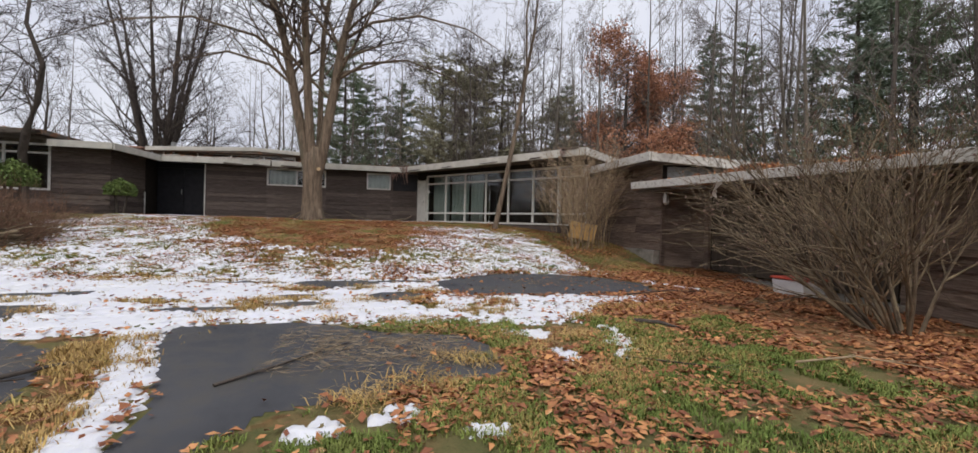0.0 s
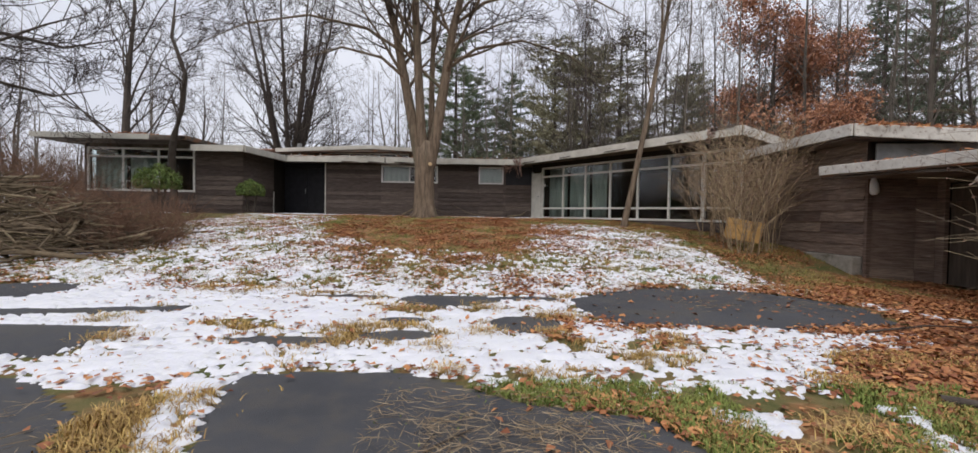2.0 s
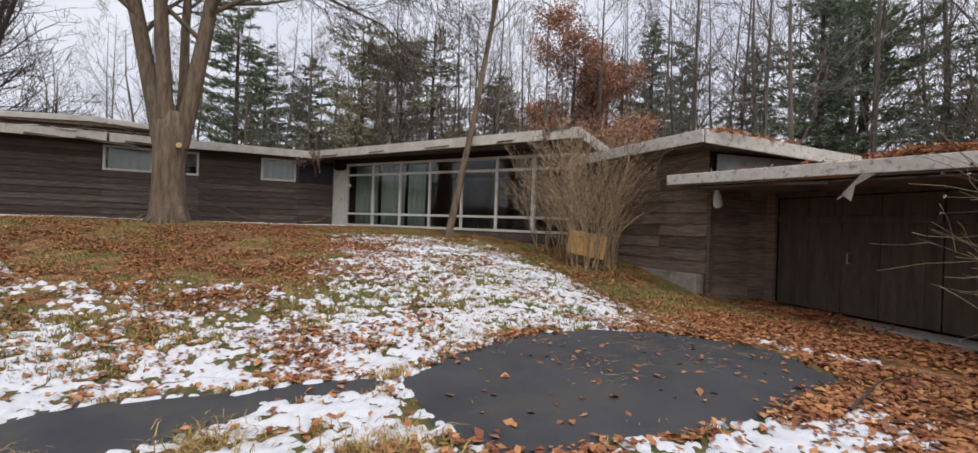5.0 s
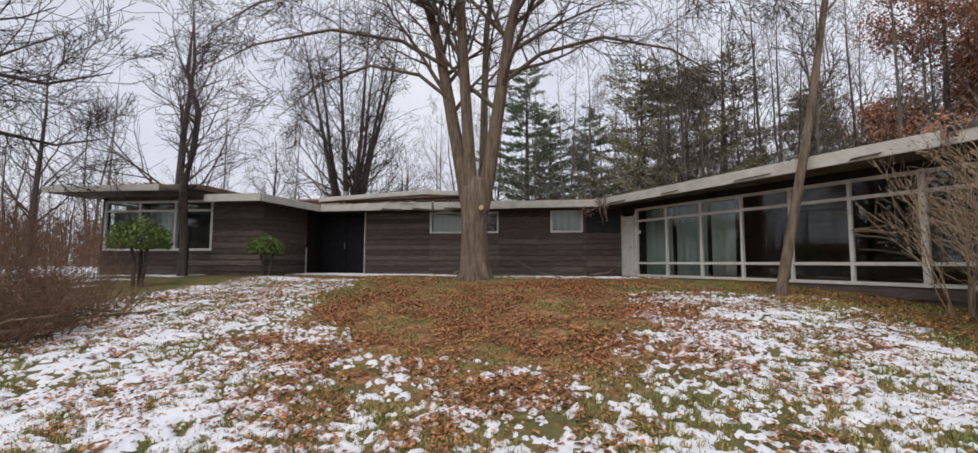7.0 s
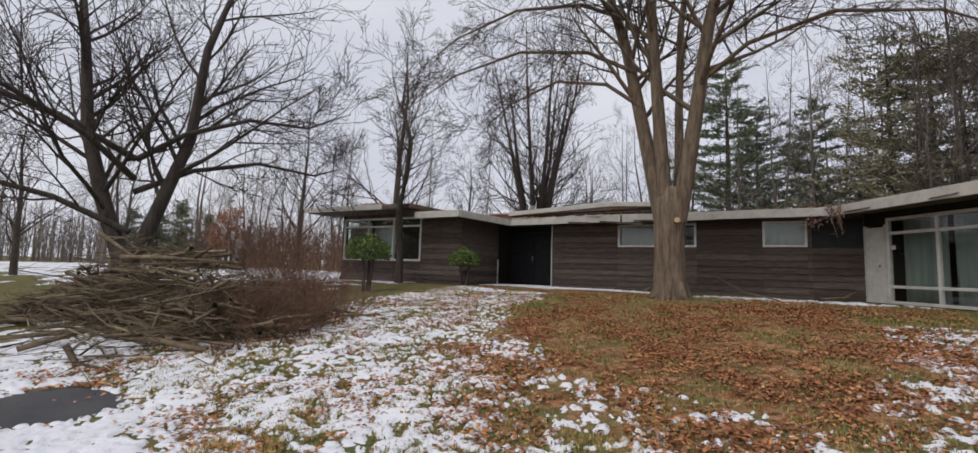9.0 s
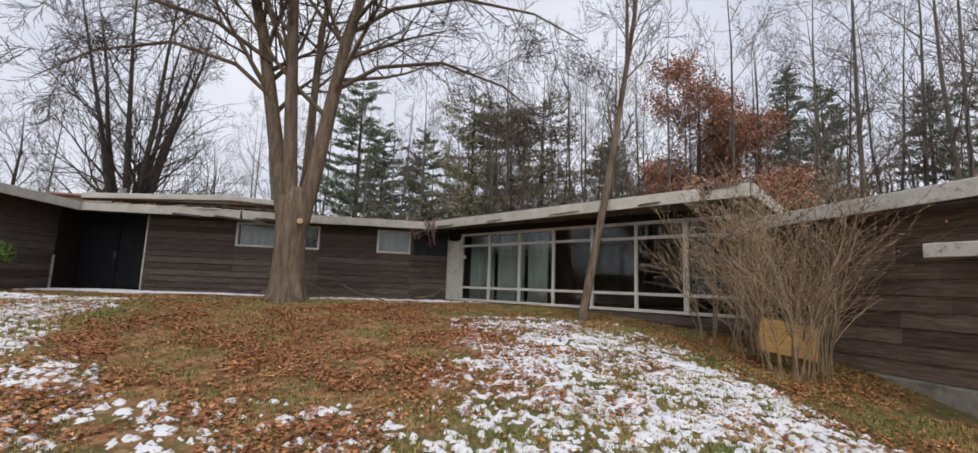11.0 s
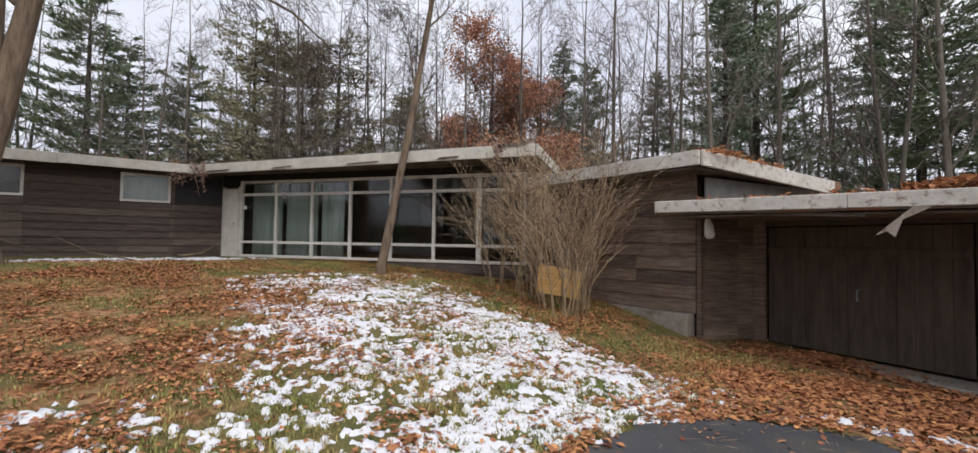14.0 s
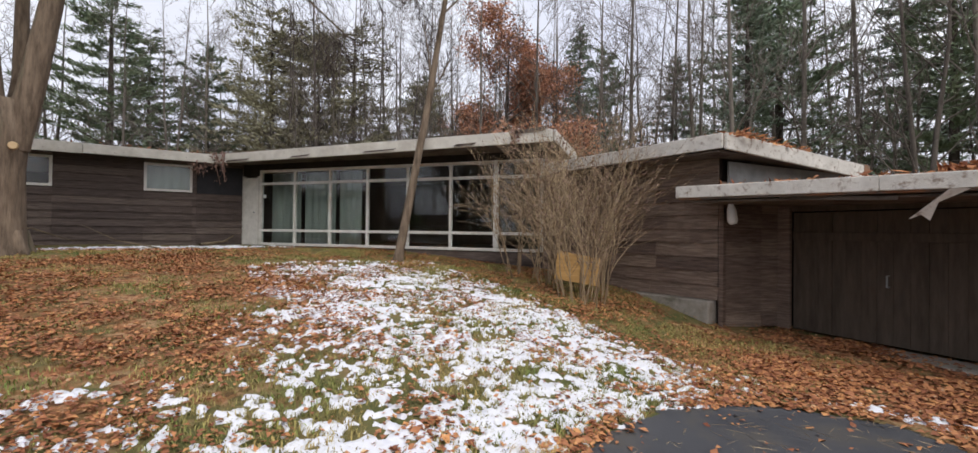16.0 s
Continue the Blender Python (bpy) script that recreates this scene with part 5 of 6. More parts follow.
plant(leafy_crown(41, 12, 4, 17000, 0.10), [(*polar(36.5, 30), 1.08, 1.2), (*polar(40, 33), 0.95, 4.4), (*polar(31, 40), 0.8, 2.0)])
plant(leafy_crown(42, 7, 3, 3500, 0.11), [(*polar(44, 24), 0.8, 0), (*polar(-62, 40), 0.6, 1.0)])


def topiary(x, y, height, r, stems, seed):
    """A clipped shrub: bare stems and a flat-bottomed head of small leaves."""
    rng = random.Random(seed)
    z = lz(x, y)
    t = empty("topiary_shrub", (x, y, z), "small clipped evergreen shrub with a rounded head on bare stems", "shrub", "clipped shrubs before the house")
    tr, lf = Shape(), Shape()
    for k in range(stems):
        w = 2 * math.pi * k / stems
        q = Vector((x + 0.10 * math.cos(w), y + 0.10 * math.sin(w), z - 0.03))
        tr.tube([q, q + Vector((0.05 * math.cos(w), 0.05, height * 0.35)), q + Vector((0.16 * math.cos(w), 0.1 * math.sin(w), height * 0.75))], [0.05, 0.045, 0.025], 7)
    for i in range(2600):
        d = rvec(rng)
        d.z = max(d.z, -0.30) * 0.9
        k = rng.uniform(0.72, 1.0) * (1 + 0.18 * math.sin(5 * d.x + seed) * math.cos(4 * d.y))
        c = Vector((x, y, z + height - r * 0.95)) + Vector((d.x * r, d.y * r, d.z * r)) * k
        a = rvec(rng) * 0.05
        lf.quad(c, a, a.cross(rvec(rng)).normalized() * 0.035, 0.01)
    keep(part("stem", tr, M_BARK_D, smooth=True), t)
    keep(part("foliage", lf, M_TOPIARY), t)


topiary(-10.35, 15.9, 1.75, 0.62, 3, 1)
topiary(-8.95, 19.0, 1.32, 0.48, 2, 2)


# ---------------- shrubs and brush ----------------
def shrub(name, x, y, count, height, lean, spread, mat_, seed, label, last=2, r=0.014, foot=0.4, berries=0, twig_n=7, thin=0.0035):
    rng = random.Random(seed)
    z = lz(x, y)
    sk = (Shape(), Shape())
    for i in range(count):
        w, q = rng.uniform(0, 6.28), rng.random() ** 0.5
        p = Vector((x + foot * q * math.cos(w), y + foot * q * math.sin(w), 0))
        p.z = lz(p.x, p.y) - 0.03
        d = Vector((math.cos(w) * spread * q + lean[0], math.sin(w) * spread * q + lean[1], 1)).normalized()
        sprout(sk, p, d, height * rng.uniform(0.6, 1.08), r * rng.uniform(0.7, 1.3), 1, last + 1, rng, 0.19, 0.03, (0, twig_n, 4, 3), (0.35, 0.8), thin)
    t = empty(name, (x, y, z), label, "shrub")
    keep(part("stem", sk[0], mat_, smooth=True), t)
    keep(part("twig_spray", sk[1], mat_), t)
    if berries:
        bs, tips = Shape(), sk[1].v
        for i in range(berries):
            c = tips[rng.randrange(len(tips))]
            a = rvec(rng) * 0.022
            bs.quad(c, a, a.cross(rvec(rng)).normalized() * 0.018, 0.008)
        keep(part("withered_leaves", bs, M_BERRY), t)
    return t


shrub("bare_shrub", 6.95, 12.85, 30, 2.7, (0, 0), 0.16, M_SHRUB, 51, "upright tan bare shrub before the worn board wall", foot=0.8, berries=3200, thin=0.004, twig_n=8)
shrub("bare_shrub", 6.75, 14.0, 15, 2.6, (0, 0), 0.25, M_SHRUB, 52, "upright tan bare shrub beside the window wall", foot=0.55, berries=1500, thin=0.0045)
shrub("bare_shrub", 6.35, 12.1, 14, 2.2, (0, 0), 0.2, M_SHRUB, 57, "upright tan bare shrub growing round the plywood", foot=0.45, berries=700)
shrub("sprawling_bush", 7.0, 3.7, 20, 2.9, (-0.3, 0.5), 0.9, M_BRUSH, 53, "sprawling leafless bush leaning before the garage", foot=0.3, r=0.024, twig_n=15, berries=1400, thin=0.004)
shrub("sprawling_bush", 7.6, 4.6, 14, 2.3, (-0.15, 0.4), 0.9, M_SHRUB, 54, "leafless twiggy bush beside the garage wall", foot=0.3, r=0.02, twig_n=9)
for k, (x, y, h, s) in enumerate(((-7.1, 10.7, 0.55, 61), (-7.2, 11.5, 0.65, 62), (-7.6, 12.4, 0.7, 63), (-8.1, 11.2, 0.75, 64), (-8.5, 12.3, 0.85, 65), (-9.6, 12.6, 0.95, 67), (-13.6, 15.0, 2.0, 68), (-17, 17.5, 2.2, 69), (-12.2, 13.6, 1.5, 70), (-15.2, 14.0, 1.8, 71))):
    shrub("dry_shrub", x, y, 34, h * 1.35, (0, 0), 0.9, M_RED_BRUSH, s, "tangled reddish-brown dry shrub beside the brush pile", foot=0.5, r=0.008, twig_n=6, thin=0.003)


def brush_pile():
    rng = random.Random(71)
    t = empty("brush_pile", (-11, 10.6, lz(-11, 10.6)), "large pile of cut branches heaped on the lawn", "brush pile")
    thick, fine = Shape(), Shape()
    for i in range(760):
        q = rng.uniform(-1, 1)
        x, y = -11.7 + q * 4.3, 10.7 + rng.gauss(0, 0.85) + 0.25 * q
        top = 1.65 * max(0.05, 1 - abs(q) ** 2.2) * math.exp(-((y - 10.7) / 1.15) ** 2)
        z = lz(x, y) + rng.uniform(0.03, 1) * top + 0.03
        w = rng.gauss(0.15, 0.5) + (math.pi if rng.random() < 0.5 else 0)
        d = Vector((math.cos(w), math.sin(w), rng.gauss(0, 0.16)))
        L = rng.uniform(0.7, 2.4)
        r = rng.choice((0.012, 0.018, 0.025, 0.035, 0.055)) if i < 330 else rng.choice((0.006, 0.009, 0.014))
        a, b = Vector((x, y, z)) - d * L / 2, Vector((x, y, z)) + d * L / 2
        mid = (a + b) / 2 + rvec(rng) * 0.10 * L
        for v in (a, mid, b):
            v.z = max(v.z, lz(v.x, v.y) + 0.02)
        (thick if r > 0.015 else fine).tube([a, mid, b], [r, r * 0.85, r * 0.5], 5)
        if r > 0.010:
            for k in range(4):
                p = a.lerp(b, rng.random())
                e = aside(d, 0.7, rng)
                e.z = abs(e.z) * 0.7
                fine.tube([p, p + e * 0.35 + rvec(rng) * 0.05, p + e * rng.uniform(0.5, 0.9)], [r * 0.4, r * 0.3, 0.003], 3)
    keep(tagged(part("branch_heap", thick, M_BRUSH, smooth=True), kind="stuff"), t)
    keep(tagged(part("twig_litter", fine, M_BRUSH), kind="stuff"), t)


brush_pile()


def fallen_branch(pts, r, mat_, label, seed, twigs=3):
    rng = random.Random(seed)
    sh = Shape()
    vs = [Vector((x, y, lz(x, y) + h)) for x, y, h in pts]
    sh.tube(vs, [r * (1 - 0.7 * i / (len(vs) - 1)) for i in range(len(vs))], 7)
    for k in range(twigs):
        i = rng.randrange(1, len(vs))
        p = vs[i - 1].lerp(vs[i], rng.random())
        e = aside((vs[i] - vs[i - 1]).normalized(), 0.6, rng)
        e.z = abs(e.z) * 0.15
        sh.tube([p, p + e * 0.3], [r * 0.4, r * 0.15], 4)
    tagged(part("fallen_branch", sh, mat_, smooth=True), label, "branch")


fallen_branch(((-0.75, 2.75, 0.03), (-0.35, 3.15, 0.04), (-0.05, 3.55, 0.03), (0.15, 3.75, 0.03)), 0.014, M_BARK_D, "thin dark stick lying on the asphalt", 1)
fallen_branch(((-2.75, 2.55, 0.05), (-2.35, 2.95, 0.05), (-2.05, 3.3, 0.05), (-1.85, 3.45, 0.04)), 0.028, M_BARK_D, "thick dark stick lying in the leaves", 2)
fallen_branch(((1.1, 20.9, 0.06), (1.7, 21.6, 0.12), (2.0, 22.0, 0.3)), 0.05, M_BRUSH, "dead branch leaning by the side door", 3)
fallen_branch(((-3.6, 21.7, 0.05), (-3.1, 21.9, 0.35), (-2.4, 22.2, 0.45), (-1.6, 22.3, 0.1)), 0.035, M_BRUSH, "curved dead branch lying against the house wall", 4)
fallen_branch(((0.2, 19.9, 0.05), (-0.6, 20.4, 0.2), (-1.3, 21.0, 0.55)), 0.018, M_BRUSH, "thin dead branch propped near the maple", 5)
fallen_branch(((4.3, 2.6, 0.05), (4.9, 2.5, 0.12), (5.6, 2.2, 0.06)), 0.012, M_SHRUB, "pale curved stick in the leaves", 6)
fallen_branch(((3.6, 4.3, 0.04), (3.85, 4.15, 0.06), (4.05, 3.95, 0.03)), 0.04, M_BARK_D, "short rotten piece of wood in the leaves", 7, 0)
fallen_branch(((4.6, 6.2, 0.05), (5.6, 6.5, 0.07), (6.6, 6.6, 0.03)), 0.014, M_BARK_D, "thin stick across the leaf edge", 8)
fallen_branch(((2.7, 3.0, 0.03), (3.1, 2.7, 0.05), (3.6, 2.5, 0.03)), 0.010, M_BARK_D, "thin stick in the grass", 9)

# leaning plywood
ply = Shape()
pc = Vector((6.62, 12.46, 1.34))
pu, pn = Vector((0.83, -0.50, -0.17)).normalized(), Vector((-0.55, -0.80, 0.2)).normalized()
pw = pu.cross(pn).normalized()
ply.box(pc - pu * 0.41 - pw * 0.26, pu * 0.82, pw * 0.52, pn * 0.018)
tagged(part("plywood_sheet", ply, M_PLY, None, bevel=0.003), "bright tan plywood sheet propped in the bare shrub", "plywood")

# planter box by the garage
bx, by = 8.25, 6.25
box = empty("storage_bin", (bx, by, lz(bx, by)), "white plastic bin with a red lid beside the garage", "bin")
body = Shape()
z0 = lz(bx, by)
for z, k in ((0, 0.92), (0.30, 1.0)):
    body.v += [Vector((bx + sx * 0.28 * k, by + sy * 0.36 * k, z0 + z)) for sx, sy in ((-1, -1), (1, -1), (1, 1), (-1, 1))]
body.f = [(3, 2, 1, 0), (4, 5, 6, 7), (0, 1, 5, 4), (1, 2, 6, 5), (2, 3, 7, 6), (3, 0, 4, 7)]
keep(part("body", body, M_WHITE, None, "white ribbed plastic body", bevel=0.02), box)
keep(part("lid", Shape().block(bx - 0.30, bx + 0.30, by - 0.38, by + 0.38, z0 + 0.305, z0 + 0.35), M_RED, None, "faded red lid", bevel=0.015), box)

# dried leaves hanging from the eave, debris on the roofs
dry = Shape()
rng = random.Random(91)
for i in range(60):
    c = Vector((1.05 + rng.gauss(0, 0.10), 22.0 + rng.gauss(0, 0.06), 3.72 + rng.gauss(0, 0.12)))
    a = rvec(rng) * 0.06
    dry.quad(c, a, a.cross(rvec(rng)).normalized() * 0.04, 0.01)
dry.tube([Vector((1.05, 22.0, 3.9)), Vector((1.04, 22.0, 3.7)), Vector((1.08, 22.0, 3.55))], [0.012, 0.01, 0.006], 5)
tagged(part("dead_vine", dry, M_BERRY), "clump of dead leaves hanging from the eave", "vine")


def debris(name, x0, x1, y0, y1, zf, n, label, seed, mat_=M_LEAF, thin=0.022, flat=0.4):
    rng = random.Random(seed)
    sh = Shape()
    for i in range(n):
        x, y = rng.uniform(x0, x1), rng.uniform(y0, y1)
        c = Vector((x, y, zf(x, y) + rng.random() ** 2 * 0.09))
        a = Vector((rng.gauss(0, 1), rng.gauss(0, 1), rng.gauss(0, flat))).normalized() * rng.uniform(0.03, 0.12)
        sh.quad(c, a, a.cross(rvec(rng)).normalized() * thin, 0.004)
    tagged(part(name, sh, mat_), label, "debris", kind="stuff")


debris("roof_leaves", 7.6, 8.6, 4.0, 10.6, lambda x, y: 2.745 - 0.017 * (10.9 - y) + 0.03 * max(0, x - 7.7), 900, "brown leaves and needles lying along the garage roof edge", 1)
debris("roof_leaves", 7.85, 8.4, 6.6, 7.9, lambda x, y: 2.76 - 0.017 * (10.9 - y) + 0.10 * (1 - ((y - 7.2) / 0.8) ** 2), 900, "heap of rusty needles on the garage roof", 2)
debris("roof_leaves", -14.4, -12.6, 18.6, 19.6, lambda x, y: 4.45, 500, "brown leaves lying on the corner roof", 3)
debris("roof_leaves", -8.8, 1.5, 22.1, 22.9, lambda x, y: 4.13, 500, "brown leaves lying on the main roof", 4)

for k, (x0, x1, y0, y1, n) in enumerate(((-0.5, 0.9, 2.9, 4.3, 900), (-0.2, 1.3, 3.2, 3.9, 600), (-3.4, -2.3, 3.0, 4.0, 160), (3.0, 6.0, 7.2, 8.6, 260))):
    debris("dry_straw", x0, x1, y0, y1, lambda x, y: lz(x, y) + 0.018, n, "dry straw and pine needles matted on the asphalt", 20 + k, M_SHRUB, 0.003, 0.04)

sh = Shape()
rng = random.Random(17)
for i in range(26):
    x = rng.uniform(-9.0, -4.6)
    w = rng.uniform(-0.5, 0.5)
    sh.box((x, 21.99 + rng.uniform(-0.02, 0.3), 4.12 + rng.uniform(0, 0.03)), (rng.uniform(0.3, 1.1), w * 0.2, rng.uniform(-0.05, 0.06)), (0, 0.07, 0), (0, 0, 0.02))
tagged(part("broken_boards", sh, M_FASCIA), "broken boards lying along the sagging eave", "boards", kind="stuff")
for i, (x, L, dz) in enumerate(((-5.2, 1.5, -0.13), (-4.0, 1.1, -0.05), (-6.4, 0.8, -0.04))):
    s2 = Shape()
    s2.box((x, 21.94, 3.88), (L, 0, dz), (0, 0.02, 0), (0.02, 0, 0.06))
    tagged(part("splintered_board", s2, M_SOFFIT), "splintered dark board hanging loose from the eave", "board", "loose eave boards")

for k, (s0, L, dz, h) in enumerate(((9.1, 0.75, 0.05, 0.09), (7.7, 0.5, 0.02, 0.05), (5.2, 0.9, 0.03, 0.035), (2.9, 0.6, 0.03, 0.04), (0.6, 0.8, 0.02, 0.05))):
    p = gp(s0, 1.165, 4.00 + 0.011 * s0 + (0.06 if k == 0 else -0.12))
    part("rotten_patch", Shape().box(p, GU * L + Vector((0, 0, dz)), GN * 0.012, GU * 0.08 + Vector((0, 0, h))), M_SOFFIT, wing, "dark rotten stretch of fascia")
debris("roof_leaves", 7.62, 9.8, 9.9, 10.9, lambda x, y: 3.545 - 0.05 * max(0.0, x - 7.6), 500, "brown leaves lying on the link roof", 5)


def hanging_vine(s, off, z, length, seed):
    rng = random.Random(seed)
    sh = Shape()
    for k in range(5):
        p = gp(s + rng.gauss(0, 0.10), off + rng.gauss(0, 0.06), z)
        L = length * rng.uniform(0.45, 1.0)
        sh.tube([p + Vector((0, 0, 0.06)), p + Vector((rng.gauss(0, 0.04), -0.05, -L * 0.4)), p + Vector((rng.gauss(0, 0.07), -0.03, -L))], [0.014, 0.011, 0.005], 5)
        for j in range(7):
            c = p - Vector((rng.gauss(0, 0.05), 0.04, L * rng.random()))
            a = rvec(rng) * 0.045
            sh.quad(c, a, a.cross(rvec(rng)).normalized() * 0.03, 0.01)
    tagged(part("dead_vine", sh, M_BERRY), "withered brown vine hanging over the roof edge", "vine", "vines of the eave")


hanging_vine(0.45, 1.18, 4.12, 0.95, 1)
hanging_vine(0.1, 1.16, 4.12, 0.5, 2)
hanging_vine(9.2, 1.18, 4.22, 0.45, 3)
for k, (x, y, w, L) in enumerate(((-0.6, 22.4, 2.6, 1.2), (0.9, 22.3, 0.5, 1.0), (-3.2, 22.5, 2.9, 1.4), (-6.2, 22.5, 0.3, 1.6))):
    sh, d = Shape(), Vector((math.cos(w), 0.15, 0))
    p = Vector((x, y, 4.145))
    sh.tube([p, p + d * L * 0.35 + UP * 0.05, p + d * L * 0.7 + UP * 0.22, p + d * L + UP * 0.42], [0.03, 0.026, 0.018, 0.006], 6)
    sh.tube([p + d * L * 0.5 + UP * 0.12, p + d * L * 0.65 + UP * 0.4], [0.014, 0.005], 5)
    tagged(part("fallen_branch", sh, M_BARK_D, smooth=True), "dark dead branch lying on the flat roof", "branch")

def far_woods(lo, hi, near, deep, n, tall, material, label, seed):
    """A distant belt of thin bare trees and brush, past counting."""
    rng = random.Random(seed)
    sh = Shape()
    for i in range(n):
        x, y = polar(rng.uniform(lo, hi), near + deep * rng.random())
        p = Vector((x, y, lz(x, y) - 0.1))
        h = tall * rng.uniform(0.25, 1.0)
        tip = p + Vector((rng.gauss(0, 0.07) * h, rng.gauss(0, 0.07) * h, h))
        sh.tube([p, p.lerp(tip, 0.5) + rvec(rng) * 0.15, tip], [0.012 * h, 0.008 * h, 0.015], 3)
        for k in range(7):
            a = p.lerp(tip, rng.uniform(0.2, 0.95))
            b = a + Vector((rng.gauss(0, 0.16), rng.gauss(0, 0.16), rng.uniform(0.08, 0.26))) * h
            sh.tube([a, a.lerp(b, 0.5) + rvec(rng) * 0.12, b], [0.03, 0.024, 0.014], 3)
    tagged(part("far_woods", sh, material), label, "woods", kind="stuff")


far_woods(-84, -8, 62, 45, 1500, 7.5, M_TWIG_G, "distant belt of bare grey-brown trees beyond the lawn", 5)
far_woods(-60, -12, 34, 22, 700, 3.6, M_RED_BRUSH, "distant reddish-brown brush beyond the house", 6)
far_woods(-8, 105, 40, 30, 450, 11.0, M_TWIG_G, "thicket of bare trees behind the evergreens", 7)

# ---------------- far houses ----------------
def far_house(x, y, turn, length, wall_mat, label):
    t = empty("neighbour_house", (0, 0, 0), label, "house")
    part("wall", Shape().block(-length / 2, length / 2, -4, 4, 0, 2.8), wall_mat, t)
    roof = Shape()
    a, b = length / 2 + 0.5, 4.6
    roof.v = [Vector(q) for q in ((-a, -b, 2.7), (a, -b, 2.7), (a, b, 2.7), (-a, b, 2.7), (-a + 2, 0, 4.6), (a - 2, 0, 4.6))]
    roof.f = [(3, 2, 1, 0), (0, 1, 5, 4), (2, 3, 4, 5), (1, 2, 5), (3, 0, 4)]
    part("roof", roof, M_SHINGLE, t)
    for i in range(5):
        w = part("window", Shape().block(-length / 2 + 1.2 + i * (length - 3.6) / 4, -length / 2 + 2.4 + i * (length - 3.6) / 4, -4.06, -4.0, 0.9, 2.2), M_WIN, t)
        part("pane", Shape().block(-length / 2 + 1.3 + i * (length - 3.6) / 4, -length / 2 + 2.3 + i * (length - 3.6) / 4, -4.08, -4.061, 1.0, 2.1), M_GLASS, w)
    t.matrix_basis = pose(x, y, lz(x, y), 0, 0, turn)


far_house(*polar(-86.5, 112), 90, 15, M_BRICK, "low brick house with a dark hipped roof across the lawn")
far_house(*polar(-90, 66), 92, 13, M_WHITE, "low white house across the road")
px_, py_ = polar(-82, 58)
pole = empty("utility_pole", (px_, py_, lz(px_, py_)), "thin wooden utility pole on the far lawn", "pole")
keep(part("shaft", Shape().tube([Vector((px_, py_, 0)), Vector((px_, py_, 7.5))], [0.12, 0.09], 8), M_BARK_D), pole)
keep(part("crossarm", Shape().block(px_ - 0.05, px_ + 0.05, py_ - 0.9, py_ + 0.9, 6.6, 6.72), M_BARK_D), pole)

# ---------------- leaves and grass on the ground ----------------
def scatter_mesh(name, co, faces_per, material):
    """A mesh of many small alike pieces: co has the shape (pieces, vertices, 3)."""
    n, k, _ = co.shape
    fs = np.asarray(faces_per)
    idx = (np.arange(n)[:, None, None] * k + fs[None]).reshape(-1, fs.shape[1])
    me = bpy.data.meshes.new(name)
    me.vertices.add(n * k)
    me.vertices.foreach_set("co", co.reshape(-1).astype(np.float32))
    me.loops.add(idx.size)
    me.loops.foreach_set("vertex_index", idx.ravel().astype(np.int32))
    me.polygons.add(len(idx))
    me.polygons.foreach_set("loop_start", np.arange(0, idx.size, fs.shape[1], dtype=np.int32))
    me.update(calc_edges=True)
    me.materials.append(material)
    return new(name, me)


def leaves_on_ground(n, seed, size, x0, x1, y0, y1, lift, label):
    rs = np.random.RandomState(seed)
    x, y = rs.uniform(x0, x1, n), rs.uniform(y0, y1, n)
    d = leaf_density(x, y) * np.clip(0.2 + 3.4 * (fractal(x, y, 1.5, 8) - 0.42), 0.06, 1)
    d = d * (1 - 0.7 * (snow_density(x, y) > 0.6))
    d = np.maximum(d, 0.010)
    ok = rs.rand(n) < d
    x, y = x[ok], y[ok]
    n = len(x)
    s = size * rs.uniform(0.55, 1.35, n)
    w = rs.uniform(0, 6.283, n)
    t1, t2 = rs.normal(0, 0.22, n), rs.normal(0, 0.22, n)
    a = np.stack([np.cos(w), np.sin(w), t1], 1) * s[:, None]
    b = np.stack([-np.sin(w), np.cos(w), t2], 1) * (s * rs.uniform(0.45, 0.8, n))[:, None]
    c = np.stack([x, y, land(x, y) + lift + np.abs(rs.normal(0, 0.012, n))], 1)
    up = np.array([0, 0, 1.0])[None] * (s * rs.uniform(-0.1, 0.45, n))[:, None]
    co = np.stack([c - a, c - b + up - a * 0.15, c + a, c + b + up - a * 0.15], 1)
    return tagged(scatter_mesh("fallen_leaves", co, [(0, 1, 2), (0, 2, 3)], M_LEAF), label, "leaves", kind="stuff")


leaves_on_ground(300000, 1, 0.026, -9, 9.3, 8.0, 20, 0.02, "brown and orange fallen leaves strewn over the lawn")
leaves_on_ground(130000, 2, 0.037, 0.5, 9.3, -1, 9.5, 0.015, "brown oak leaves covering the ground before the garage")
leaves_on_ground(20000, 3, 0.036, -9, 2, 0, 9, 0.03, "scattered brown leaves on asphalt and snow edges")


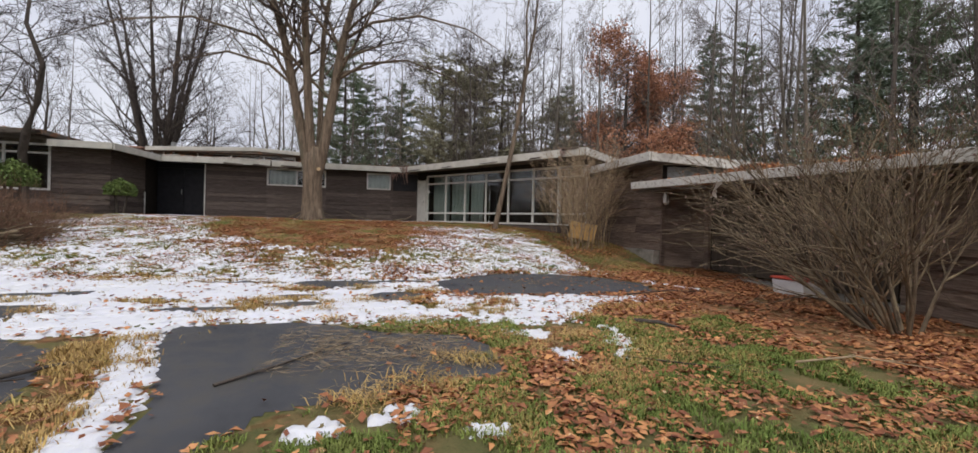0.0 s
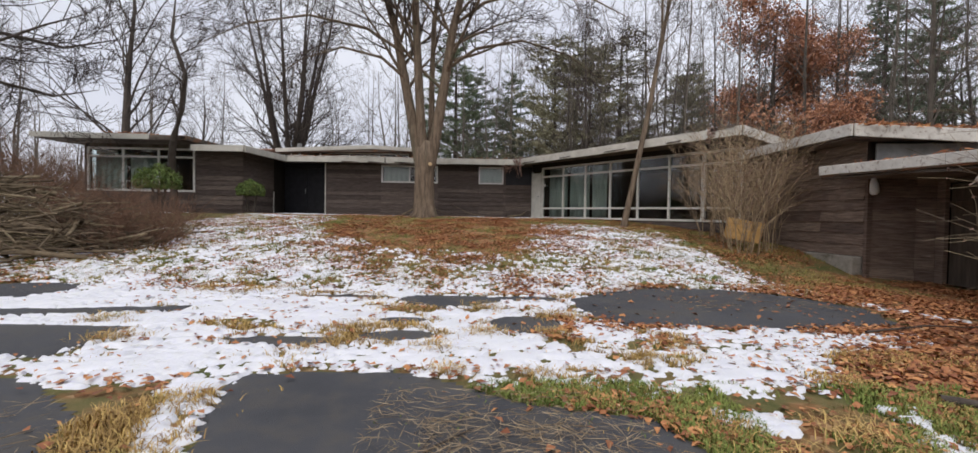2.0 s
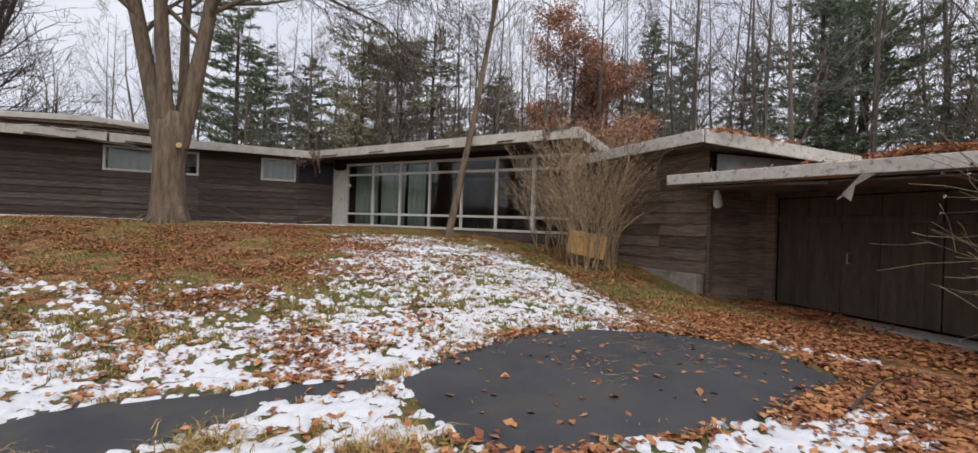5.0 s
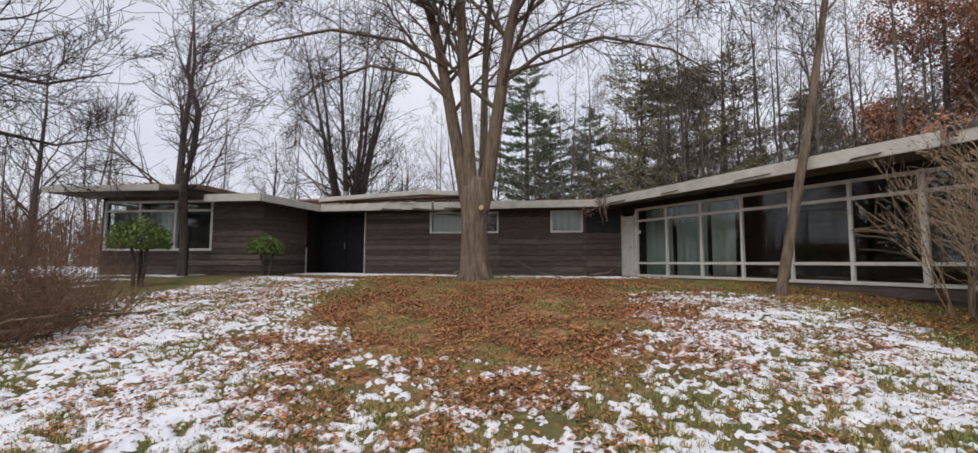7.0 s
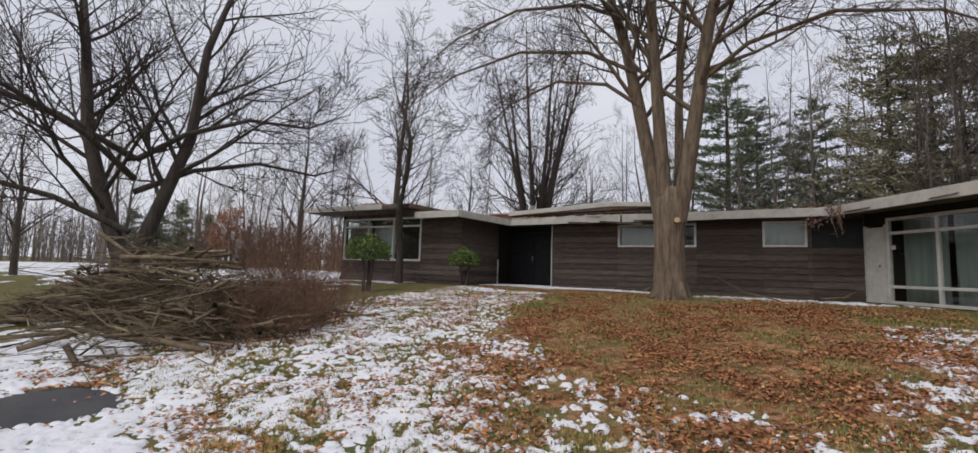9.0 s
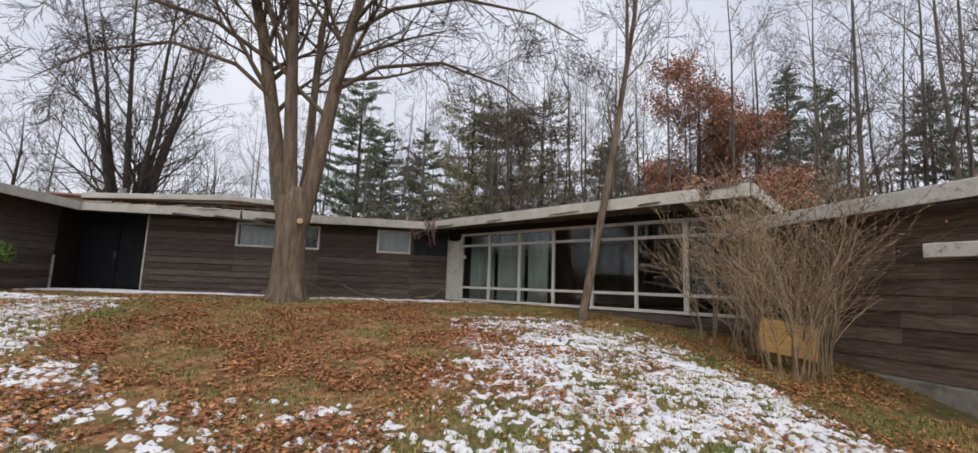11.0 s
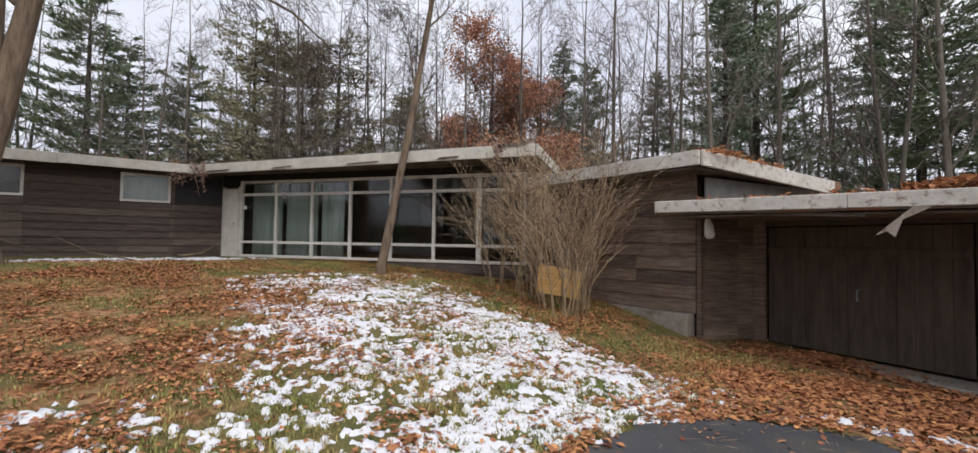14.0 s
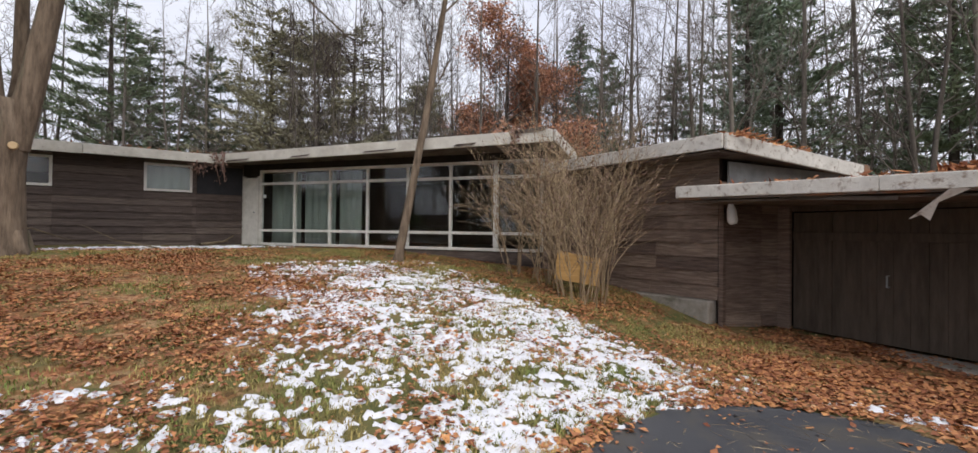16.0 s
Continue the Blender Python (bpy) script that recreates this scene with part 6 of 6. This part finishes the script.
def grass_on_ground(n, seed, x0, x1, y0, y1, height, label, clump=0.5, weight=None, blades=M_GRASS):
    rs = np.random.RandomState(seed)
    x, y = rs.uniform(x0, x1, n), rs.uniform(y0, y1, n)
    d = np.clip((fractal(x, y, 2.2, 31, 3) - clump - 0.04) * 6, 0, 1)
    if weight is not None:
        d = d * weight(x, y)
    d = d * (1 - 0.985 * (asphalt_field(x, y) > 0.3)) * (1 - 0.8 * ramp01(snow_density(x, y), 0.6, 0.8))
    ok = rs.rand(n) < d
    x, y, d = x[ok], y[ok], d[ok]
    n = len(x)
    h = height * rs.uniform(0.4, 1.2, n) * (0.6 + 0.5 * d)
    w = rs.uniform(0, 6.283, n)
    wid = 0.0025 + 0.003 * rs.rand(n)
    bend = rs.uniform(0.2, 1.1, n) * h
    sx, sy = -np.sin(w) * wid, np.cos(w) * wid
    z = land(x, y)
    p = lambda f, k, q: np.stack([x + np.cos(w) * bend * f + sx * k, y + np.sin(w) * bend * f + sy * k, z + h * q], 1)
    co = np.stack([p(0, -1, 0), p(0, 1, 0), p(0.4, 0.8, 0.65), p(0.4, -0.8, 0.65), p(1.0, 0, 0.8)], 1)
    return tagged(scatter_mesh("grass", co, [(0, 1, 2), (0, 2, 3), (3, 2, 4)], blades), label, "grass", kind="stuff")


grass_on_ground(330000, 5, -9, 8, 8.5, 19, 0.05, "short winter grass on the lawn", 0.30, lambda x, y: 1 - 0.6 * oval(x, y, -0.9, 14.4, 4.0, 4.4, 0.3))
grass_on_ground(60000, 10, -6, 6, 8.2, 16, 0.045, "green tufts in the winter lawn", 0.5, blades=M_GREEN)
grass_on_ground(150000, 6, -0.6, 5.2, 0.2, 4.6, 0.06, "rough green grass beside the driveway", 0.36, blades=M_GREEN)
grass_on_ground(60000, 9, 0.9, 5.0, 0.0, 5.5, 0.07, "straw-coloured grass beside the driveway", 0.5, blades=M_STRAW)
grass_on_ground(90000, 7, -4.5, 3.5, 4.6, 8.6, 0.07, "straw-coloured tufts growing in the driveway cracks", 0.50, blades=M_STRAW)
grass_on_ground(20000, 8, -2.3, -1.2, 0.5, 5.2, 0.09, "straw-coloured grass in a driveway crack", 0.42, blades=M_STRAW)


def tufts(spots, seed):
    """Spreading clumps of long dry grass."""
    rs = np.random.RandomState(seed)
    xs, ys = [], []
    for cx, cy, r in spots:
        k = int(700 * r)
        xs.append(cx + rs.normal(0, r * 0.45, k))
        ys.append(cy + rs.normal(0, r * 0.35, k))
    x, y = np.concatenate(xs), np.concatenate(ys)
    n = len(x)
    h = rs.uniform(0.02, 0.09, n)
    w = rs.uniform(0, 6.283, n)
    wid = np.full(n, 0.0035)
    sx, sy = -np.sin(w) * wid, np.cos(w) * wid
    bend = rs.uniform(0.05, 0.22, n)
    z = land(x, y) + 0.005
    p = lambda f, k, q: np.stack([x + np.cos(w) * bend * f + sx * k, y + np.sin(w) * bend * f + sy * k, z + h * q], 1)
    co = np.stack([p(0, -1, 0), p(0, 1, 0), p(0.45, 0.8, 0.8), p(0.45, -0.8, 0.8), p(1.0, 0, 0.7)], 1)
    tagged(scatter_mesh("grass", co, [(0, 1, 2), (0, 2, 3), (3, 2, 4)], M_STRAW), "long straw-coloured grass tufts breaking the asphalt", "grass", kind="stuff")


tufts([(0.64, 2.6, 0.42), (0.95, 2.5, 0.3), (0.3, 2.35, 0.3), (1.13, 3.2, 0.34), (1.35, 3.05, 0.25), (-0.1, 4.78, 0.2), (0.66, 4.72, 0.18), (-1.75, 3.4, 0.3), (-1.7, 2.5, 0.35), (-1.9, 4.1, 0.25), (1.15, 6.8, 0.4), (1.0, 6.0, 0.3), (0.2, 6.0, 0.25),
       (-1.2, 6.15, 0.4), (-0.9, 7.1, 0.45), (0.2, 7.2, 0.35), (-0.3, 5.45, 0.25), (-1.25, 5.6, 0.2), (2.2, 5.6, 0.25), (1.7, 5.2, 0.25), (2.6, 8.75, 0.25), (-4.2, 6.3, 0.3), (-3.5, 5.6, 0.35), (2.6, 3.8, 0.4), (2.4, 2.6, 0.5), (3.3, 3.0, 0.5), (1.9, 3.4, 0.35)], 3)
